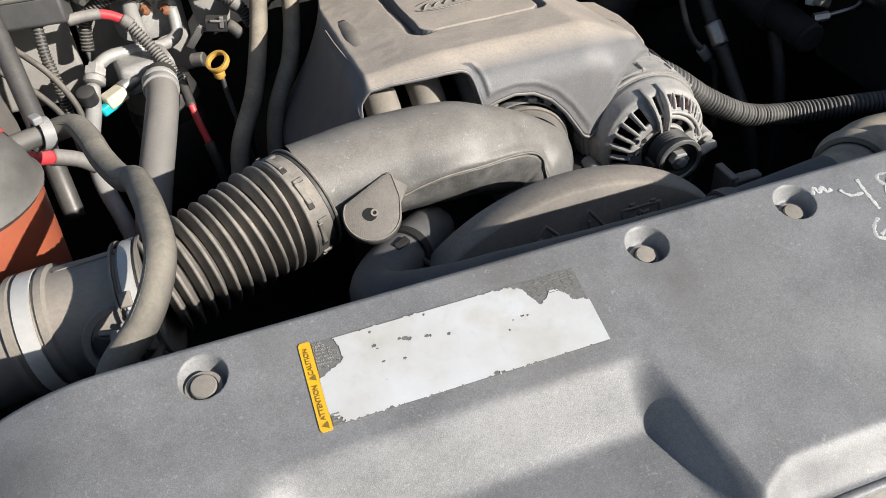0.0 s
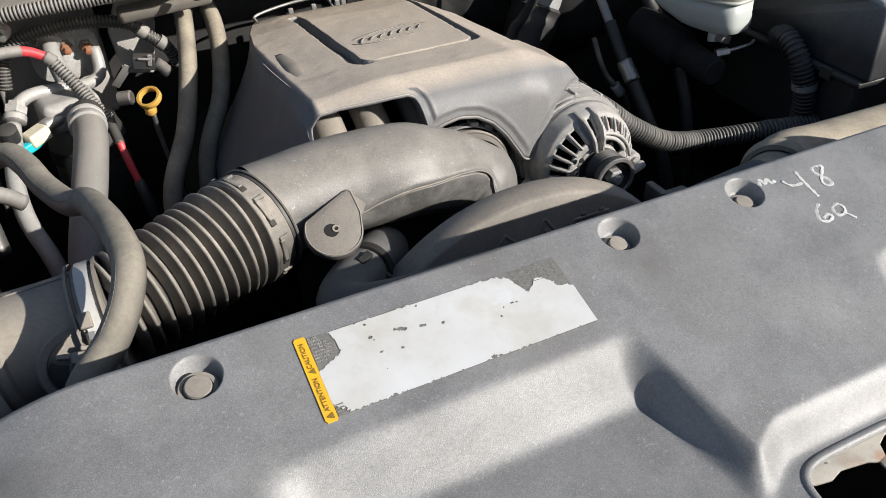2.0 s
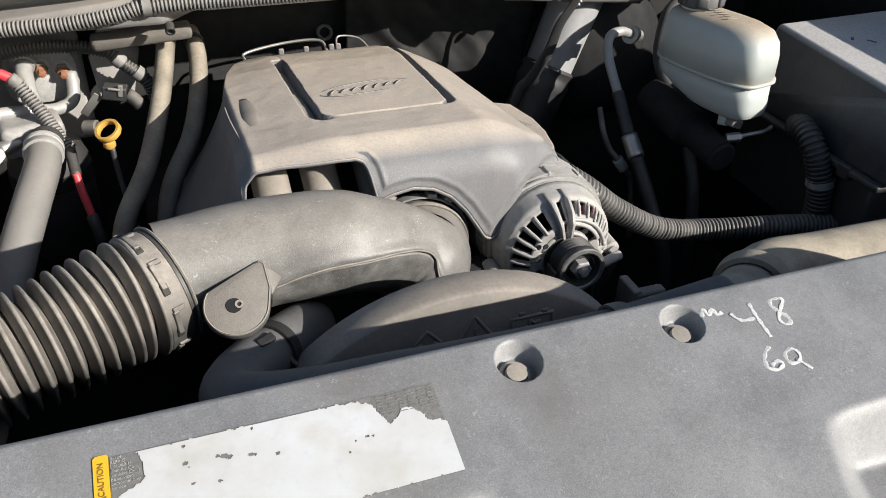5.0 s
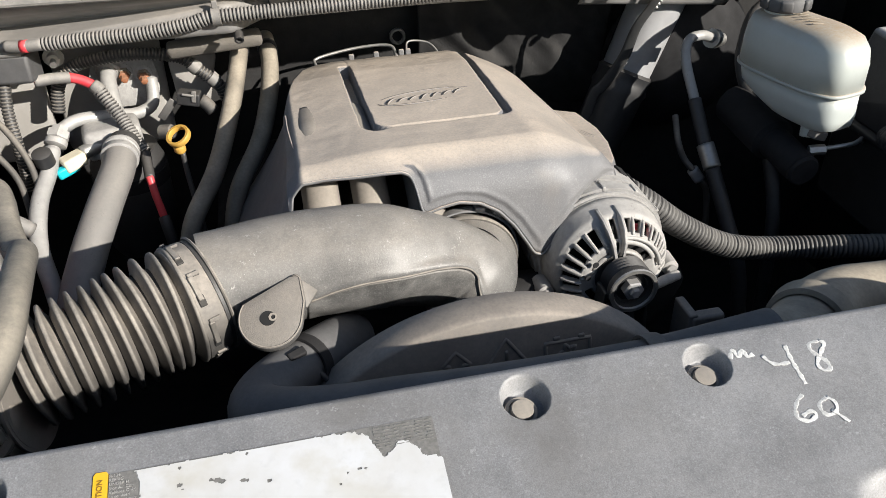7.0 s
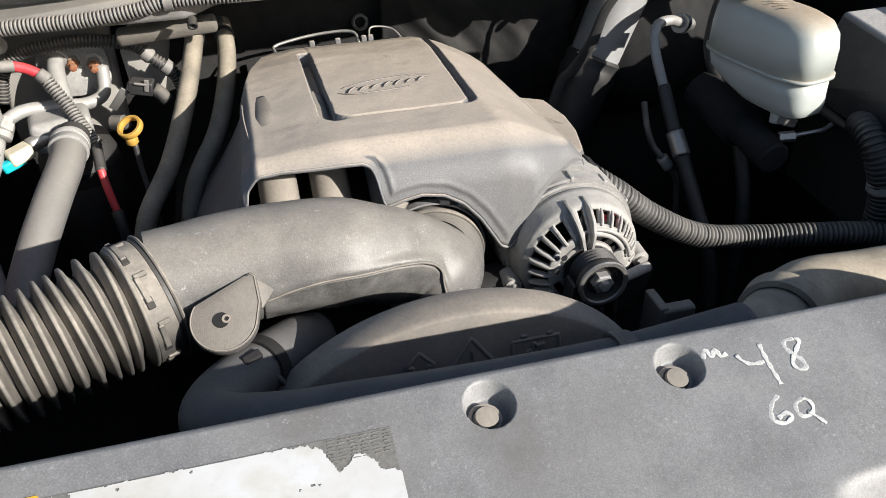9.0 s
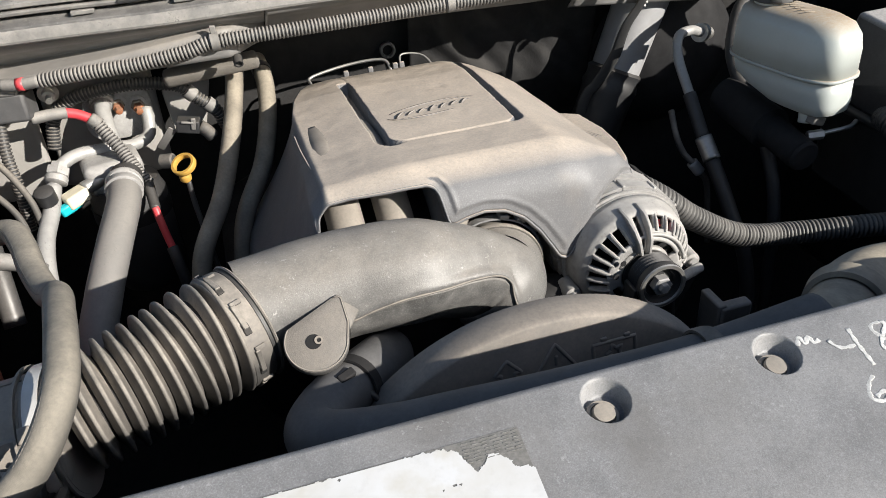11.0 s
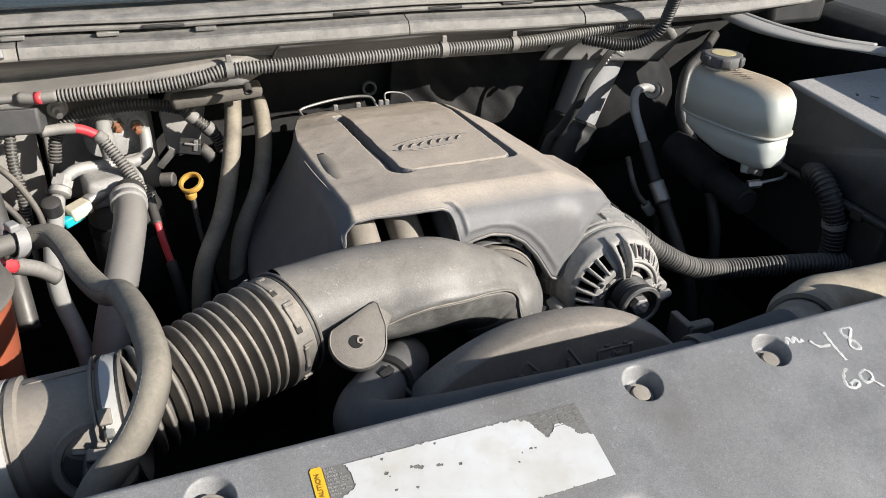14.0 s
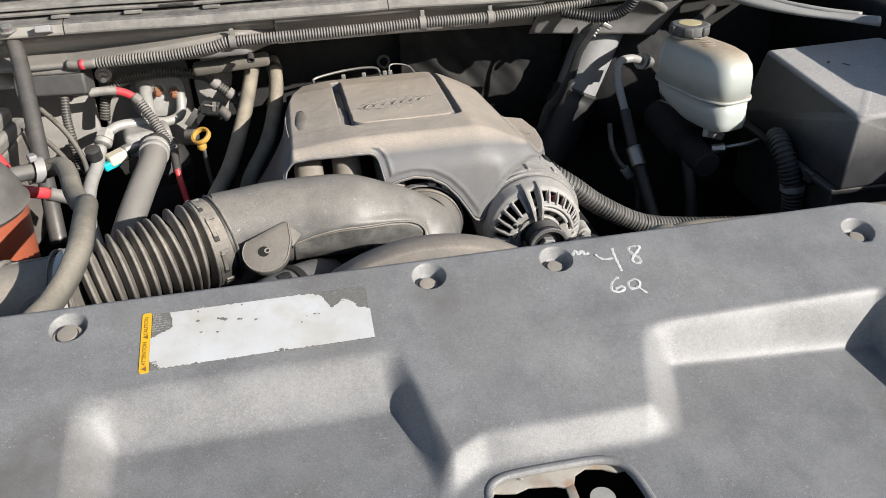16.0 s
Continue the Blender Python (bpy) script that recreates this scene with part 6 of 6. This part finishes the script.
part("clamp", lathe([(-0.006, 0.0152), (-0.006, 0.0172), (0.006, 0.0172), (0.006, 0.0152)], (-0.200, 0.790, 1.058), (0.8, 0.45, -0.2), 24, caps=False), M_HINGE, bhose)
part("clamp_ear", box((-0.200, 0.784, 1.078), (0.010, 0.014, 0.008), 0.0015, (0, 0, 30)), M_HINGE, bhose)
jump = thing("positive_cable", (-0.25, 0.86, 0.95), "red insulated battery cable behind the coolant tank", "battery cable")
part("cover", tube([(-0.46, 0.900, 1.085), (-0.40, 0.905, 1.090), (-0.345, 0.895, 1.086), (-0.300, 0.872, 1.070), (-0.275, 0.850, 1.045), (-0.262, 0.842, 1.02)], 0.021, 18, 0.005, squash=0.7), M_RED, jump, "thick red rubber cable cover")
part("wire", tube([(-0.268, 0.815, 1.030), (-0.245, 0.835, 1.012), (-0.222, 0.862, 0.992)], 0.0085, 14), M_RED, jump)
part("sleeve", tube([(-0.222, 0.870, 0.988), (-0.200, 0.880, 0.972), (-0.185, 0.885, 0.955)], 0.0095, 14), M_LOOM, jump)
for k, pts in enumerate(([(-0.26, 1.06, 1.05), (-0.225, 1.03, 1.02), (-0.205, 1.01, 0.985), (-0.20, 1.0, 0.95)], [(-0.28, 1.04, 1.03), (-0.24, 1.01, 1.0), (-0.22, 1.0, 0.96), (-0.215, 0.98, 0.90)])):
    w = solo("vacuum_line", tube(pts, 0.0042, 10), M_HOSE, "thin black vacuum line beside the brace rod", "vacuum line", "vacuum lines")
battery = thing("battery", (-0.40, 1.0, 0.84), "dusty grey battery with a ribbed lid behind the coolant tank", "battery")
part("case", box((-0.40, 1.00, 0.93), (0.20, 0.16, 0.17), 0.006, (0, 0, -4)), M_SHROUD, battery)
part("lid", box((-0.40, 1.00, 1.025), (0.205, 0.165, 0.022), 0.006, (0, 0, -4)), M_COWL, battery)
part("lid_step", box((-0.385, 1.035, 1.046), (0.16, 0.07, 0.024), 0.006, (0, 0, -4)), M_COWL, battery)
gloom = thing("relay_wiring_loom", (-0.21, 1.05, 0.95), "small black corrugated loom below the relay box", "wiring loom")
conduit(gloom, [(-0.222, 1.075, 1.07), (-0.225, 1.06, 1.03), (-0.222, 1.045, 0.99), (-0.225, 1.04, 0.93)], 0.0075, 0.0045, M_HOSE, 12)

# ---- brake fluid reservoir ----
def reservoir():
    r = thing("brake_fluid_reservoir", (0.765, 0.88, 0.98), "yellowed white plastic brake fluid reservoir", "fluid reservoir")

    TURN_C, TURN_S = math.cos(radians(13)), math.sin(radians(13))

    def ring(z, sx, sy, cy, n=64, p=3.4):
        out = []
        for k in range(n):
            a = 2 * math.pi * k / n
            c, s = math.cos(a), math.sin(a)
            dx, dy = (sx + 0.001) * math.copysign(abs(c) ** (2 / p), c), cy - 0.884 + sy * math.copysign(abs(s) ** (2 / p), s)
            out.append((0.7715 + dx * TURN_C - dy * TURN_S, 0.881 + dx * TURN_S + dy * TURN_C, z))
        return out

    def stack(levels):
        rings = [ring(*lv) for lv in levels]
        n = len(rings[0])
        verts = [p for rr in rings for p in rr]
        faces = [(i * n + k, i * n + (k + 1) % n, (i + 1) * n + (k + 1) % n, (i + 1) * n + k) for i in range(len(rings) - 1) for k in range(n)]
        faces += [tuple(range(n))[::-1], tuple(range((len(rings) - 1) * n, len(rings) * n))]
        return mesh("stack", verts, faces)

    part("upper_half", stack([(1.042, 0.041, 0.083, 0.884), (1.075, 0.0405, 0.0825, 0.884), (1.092, 0.038, 0.080, 0.885), (1.104, 0.033, 0.074, 0.888), (1.110, 0.025, 0.063, 0.892), (1.112, 0.012, 0.045, 0.896)]), M_TANKWHITE, r)
    part("lower_half", stack([(0.992, 0.026, 0.040, 0.850), (0.996, 0.032, 0.050, 0.852), (1.008, 0.036, 0.068, 0.868), (1.020, 0.0385, 0.078, 0.880), (1.042, 0.0395, 0.081, 0.884)]), M_TANKWHITE, r)
    part("seam", stack([(1.0395, 0.0395, 0.081, 0.884), (1.0400, 0.0432, 0.0855, 0.884), (1.0440, 0.0432, 0.0855, 0.884), (1.0445, 0.0395, 0.081, 0.884)]), M_TANKWHITE, r, "welded seam flange")
    part("neck", lathe([(1.100, 0.024), (1.118, 0.024)], (0.762, 0.925, 0), (0, 0, 1), 28), M_TANKWHITE, r)
    cap = part("cap", lathe([(1.114, 0.027), (1.116, 0.0295), (1.128, 0.0295), (1.131, 0.027), (1.132, 0.018), (1.130, 0.010)], (0.762, 0.925, 0), (0, 0, 1), 32), M_RHOSE, r, "black ribbed cap with a faded yellow top")
    for k in range(6):
        a = 2 * math.pi * k / 6
        part("grip", box((0.762 + 0.0285 * math.cos(a), 0.925 + 0.0285 * math.sin(a), 1.123), (0.008, 0.016, 0.014), 0.003, (0, 0, math.degrees(a))), M_RHOSE, cap)
    part("cap_top", lathe([(1.1305, 0.019), (1.1325, 0.018), (1.133, 0.010)], (0.762, 0.925, 0), (0, 0, 1), 24), material("faded_yellow_print", (0.5, 0.42, 0.2), 0.6, dust=0.5), cap)
    for k in range(5):
        part("print_bar", box((0.776 - 0.001 * k, 0.862 + 0.009 * k, 1.1118 + 0.0006 * min(k, 2)), (0.034 - 0.004 * (k % 2), 0.0022, 0.0006), 0.0002, (2, 8, 6)), material("faint_print", (0.30, 0.25, 0.19), 0.7, bump=0), r)
    part("outlet", tube([(0.768, 0.832, 0.998), (0.766, 0.828, 0.978)], 0.010, 16), M_TANKWHITE, r)
    part("sensor_plug", box((0.772, 0.818, 0.984), (0.022, 0.014, 0.012), 0.002, (0, 20, 10)), M_PIN, r)


reservoir()
mc = thing("master_cylinder", (0.74, 0.86, 0.90), "dark brake master cylinder below the reservoir", "master cylinder")
part("cylinder", lathe([(0, 0.030), (0.10, 0.030), (0.105, 0.022), (0.162, 0.022), (0.168, 0.020), (0.17, 0.004)], (0.758, 0.985, 0.958), (0.02, -1, -0.13), 28), M_DARK, mc)
part("end_plug", lathe([(0, 0.0205), (0.004, 0.0215), (0.008, 0.019)], (0.7613, 0.818, 0.936), (0.02, -1, -0.13), 28), M_DARK, mc)
part("line_nut", lathe([(0, 0.007), (0.02, 0.007), (0.022, 0.004)], (0.775, 0.83, 0.955), (1, -0.3, 0.1), 6), M_STEEL, mc)
part("brake_line", tube([(0.79, 0.826, 0.957), (0.83, 0.82, 0.962), (0.87, 0.85, 0.95), (0.92, 0.9, 0.90)], 0.003, 8), M_STEEL, mc)
booster = thing("brake_booster", (0.76, 1.14, 0.84), "black brake booster drum on the firewall", "brake booster")
part("drum", lathe([(0, 0.11), (0.02, 0.125), (0.06, 0.125), (0.09, 0.09), (0.11, 0.05)], (0.78, 1.26, 0.95), (0, -1, -0.1), 40), M_DARK, booster)
part("rim_flange", lathe([(0.036, 0.1255), (0.036, 0.131), (0.044, 0.131), (0.044, 0.1255)], (0.78, 1.26, 0.95), (0, -1, -0.1), 40, caps=False), M_DARK, booster)
part("check_valve", lathe([(0, 0.012), (0.016, 0.012), (0.017, 0.007), (0.036, 0.007)], (0.725, 1.19, 1.01), (-0.3, -0.9, 0.3), 18), M_BLACK, booster)

# ---- fuse box ----
fuse = thing("underhood_fuse_box", (1.0, 0.79, 0.86), "dark grey fuse box with a dusty sunlit lid", "fuse box")


def hull(points):
    bm = bmesh.new()
    for p in points:
        bm.verts.new(p)
    bmesh.ops.convex_hull(bm, input=bm.verts[:])
    bmesh.ops.dissolve_limit(bm, angle_limit=0.02, verts=bm.verts[:], edges=bm.edges[:])
    bmesh.ops.bevel(bm, geom=bm.edges[:], offset=0.006, segments=3, profile=0.5, affect="EDGES")
    bmesh.ops.inset_individual(bm, faces=sorted(bm.faces, key=lambda f: -f.calc_area())[:6], thickness=0.001)
    return from_bm("hull", bm)


part("lid", hull([(0.880, 0.648, 1.064), (1.10, 0.66, 1.062), (1.12, 0.93, 1.078), (0.905, 0.925, 1.076), (0.862, 0.634, 0.962), (1.112, 0.645, 0.962), (1.13, 0.945, 0.962), (0.880, 0.94, 0.962)]), M_BOX, fuse)
part("rim", box((0.995, 0.79, 0.957), (0.262, 0.31, 0.010), 0.003, (0, 0, -3)), M_BLACK, fuse)
part("base", box((0.998, 0.79, 0.89), (0.235, 0.28, 0.13), 0.008, (0, 0, -3)), M_BLACK, fuse)
part("latch", box((0.862, 0.70, 0.955), (0.008, 0.022, 0.018), 0.002), M_BLACK, fuse)
part("lid_mark", box((0.975, 0.82, 1.0765), (0.004, 0.012, 0.0006), 0.0002, (3, 0, 30)), M_BLACK, fuse)
part("lid_mark", box((0.955, 0.835, 1.0772), (0.004, 0.010, 0.0006), 0.0002, (3, 0, -40)), M_BLACK, fuse)

# ---- hood hinge, ground strap, pipes on the far side ----
hinge = thing("hood_support_arm", (1.0, 1.0, 1.10), "grey stamped steel hood support arm beside the cowl", "support arm")
part("arm", tube([(0.86, 1.10, 1.158), (0.90, 1.02, 1.140), (0.96, 0.955, 1.128), (1.02, 0.915, 1.122), (1.07, 0.885, 1.118)], lambda s, t: 0.016 + 0.004 * math.sin(s * 20), 14, 0.006, squash=0.45), M_HINGE, hinge)
part("rib", tube([(0.88, 1.07, 1.158), (0.93, 0.995, 1.142), (0.99, 0.94, 1.132), (1.05, 0.905, 1.126)], 0.004, 8, 0.006), M_HINGE, hinge)
part("mount", box((1.02, 1.08, 1.15), (0.12, 0.06, 0.05), 0.01), M_BLACK, hinge)
strap = thing("ground_strap", (0.66, 1.10, 0.95), "frayed bare braided ground strap at the cowl", "ground strap")
part("ribbon", tube([(0.6757, 1.082, 1.103), (0.6657, 1.085, 1.090), (0.6586, 1.09, 1.0737), (0.6452, 1.10, 1.0427), (0.637, 1.115, 0.9931), (0.616, 1.13, 0.9468), (0.6025, 1.135, 0.93), (0.590, 1.14, 0.88)], lambda s, t: 0.0055 + 0.0035 * min(1, s / t * 2), 10, 0.004, up=(0, -1, 0.3), squash=0.25), M_HOSE, strap)
part("frayed_end", tube([(0.700, 1.082, 1.108), (0.688, 1.088, 1.098), (0.676, 1.092, 1.086), (0.668, 1.094, 1.072)], lambda s, t: 0.0032 + 0.0012 * math.sin(s * 1100), 10, 0.0012), M_PIPE, strap, "frayed bright wire end")
part("lug", box((0.690, 1.09, 1.092), (0.022, 0.012, 0.008), 0.002, (0, 30, 10)), M_STEEL, strap)
hpipe = thing("hydraulic_hose", (0.72, 0.95, 0.80), "black hydraulic hose with silver crimped fitting", "hydraulic hose")
part("steel_tube", tube([(0.752, 1.062, 1.030), (0.722, 1.045, 1.043), (0.698, 1.036, 1.040), (0.690, 1.020, 1.015), (0.692, 0.985, 0.972), (0.693, 0.965, 0.950)], 0.0072, 14, 0.004), M_PIPE, hpipe)
part("sleeve", tube([(0.692, 0.985, 0.972), (0.693, 0.955, 0.938), (0.693, 0.94, 0.922)], 0.0095, 14, 0.004), M_BLACK, hpipe)
part("crimp", tube([(0.693, 0.94, 0.922), (0.696, 0.916, 0.896)], 0.0125, 16, 0.004), M_STEEL, hpipe)
part("hose", tube([(0.696, 0.916, 0.896), (0.704, 0.875, 0.84), (0.715, 0.83, 0.76), (0.72, 0.8, 0.60)], 0.0105, 14, 0.006), M_BLACK, hpipe)
part("union", lathe([(0, 0.014), (0.012, 0.014), (0.013, 0.010), (0.03, 0.010)], (0.748, 1.060, 1.031), (0.85, 0.5, -0.3), 20), M_STEEL, hpipe)
column = thing("steering_shaft", (0.62, 1.05, 0.75), "dark ribbed steering shaft boot", "steering shaft")
part("upper_sleeve", lathe([(-0.03, 0.030), (-0.02, 0.044), (0.03, 0.042), (0.115, 0.040)], (0.716, 1.185, 1.050), (-0.42, -0.15, -0.9), 30), material("bleached_sleeve", (0.32, 0.32, 0.325), 0.5, color2=(0.24, 0.235, 0.235), scale=50, dust=0.3), column, "grey plastic sleeve")
part("boot", lathe([(0.11, 0.042), (0.115, 0.046), (0.122, 0.044), (0.13, 0.044), (0.14, 0.047), (0.15, 0.044), (0.32, 0.040)], (0.716, 1.185, 1.050), (-0.42, -0.15, -0.9), 30), M_BLACK, column)
solo("booster_hose", tube([(0.90, 1.11, 1.10), (0.834, 1.06, 1.081), (0.795, 1.035, 1.070), (0.778, 1.02, 1.045), (0.765, 1.0, 1.018), (0.765, 0.98, 0.99), (0.771, 0.96, 0.970), (0.774, 0.90, 0.903), (0.775, 0.86, 0.80), (0.775, 0.84, 0.55)], 0.0095, 14, 0.006), M_BLACK, "black rubber vacuum hose behind the reservoir", "vacuum hose")
solo("hood_wiring_loom", tube([(0.680, 0.93, 1.30), (0.6922, 0.96, 1.2444), (0.700, 0.985, 1.1912), (0.6949, 0.997, 1.1545), (0.6761, 1.012, 1.1322), (0.6485, 1.022, 1.1260), (0.6198, 1.030, 1.1300), (0.59, 1.045, 1.134)], loom_radius(0.0095, 0.0046, 0.2), 14, 0.0007), M_BLACK, "black corrugated loom dropping from the raised hood", "wiring loom")

line = thing("steering_fluid_line", (0.70, 0.92, 0.80), "thin dark steel fluid line with a crimped end", "fluid line")
part("steel_tube", tube([(0.6683, 0.99, 0.9475), (0.6617, 0.96, 0.922), (0.6691, 0.95, 0.8988), (0.6796, 0.94, 0.8841), (0.6911, 0.935, 0.8683), (0.7035, 0.93, 0.8437), (0.71, 0.92, 0.75)], 0.0045, 10, 0.004), M_HOSE, line)
part("crimp", tube([(0.6796, 0.94, 0.8841), (0.6911, 0.935, 0.8683)], 0.0085, 14), M_HINGE, line, "dull crimped fitting")
grommet = thing("firewall_grommet", (0.3106, 1.262, 1.0117), "grey rubber grommet ring on the firewall", "grommet")
part("ring", lathe([(0, 0.008), (0, 0.0135), (0.006, 0.0125), (0.006, 0.009), (0, 0.008)], (0.3106, 1.262, 1.0117), (0, -1, 0.1), 24, caps=False), M_LOOM, grommet)
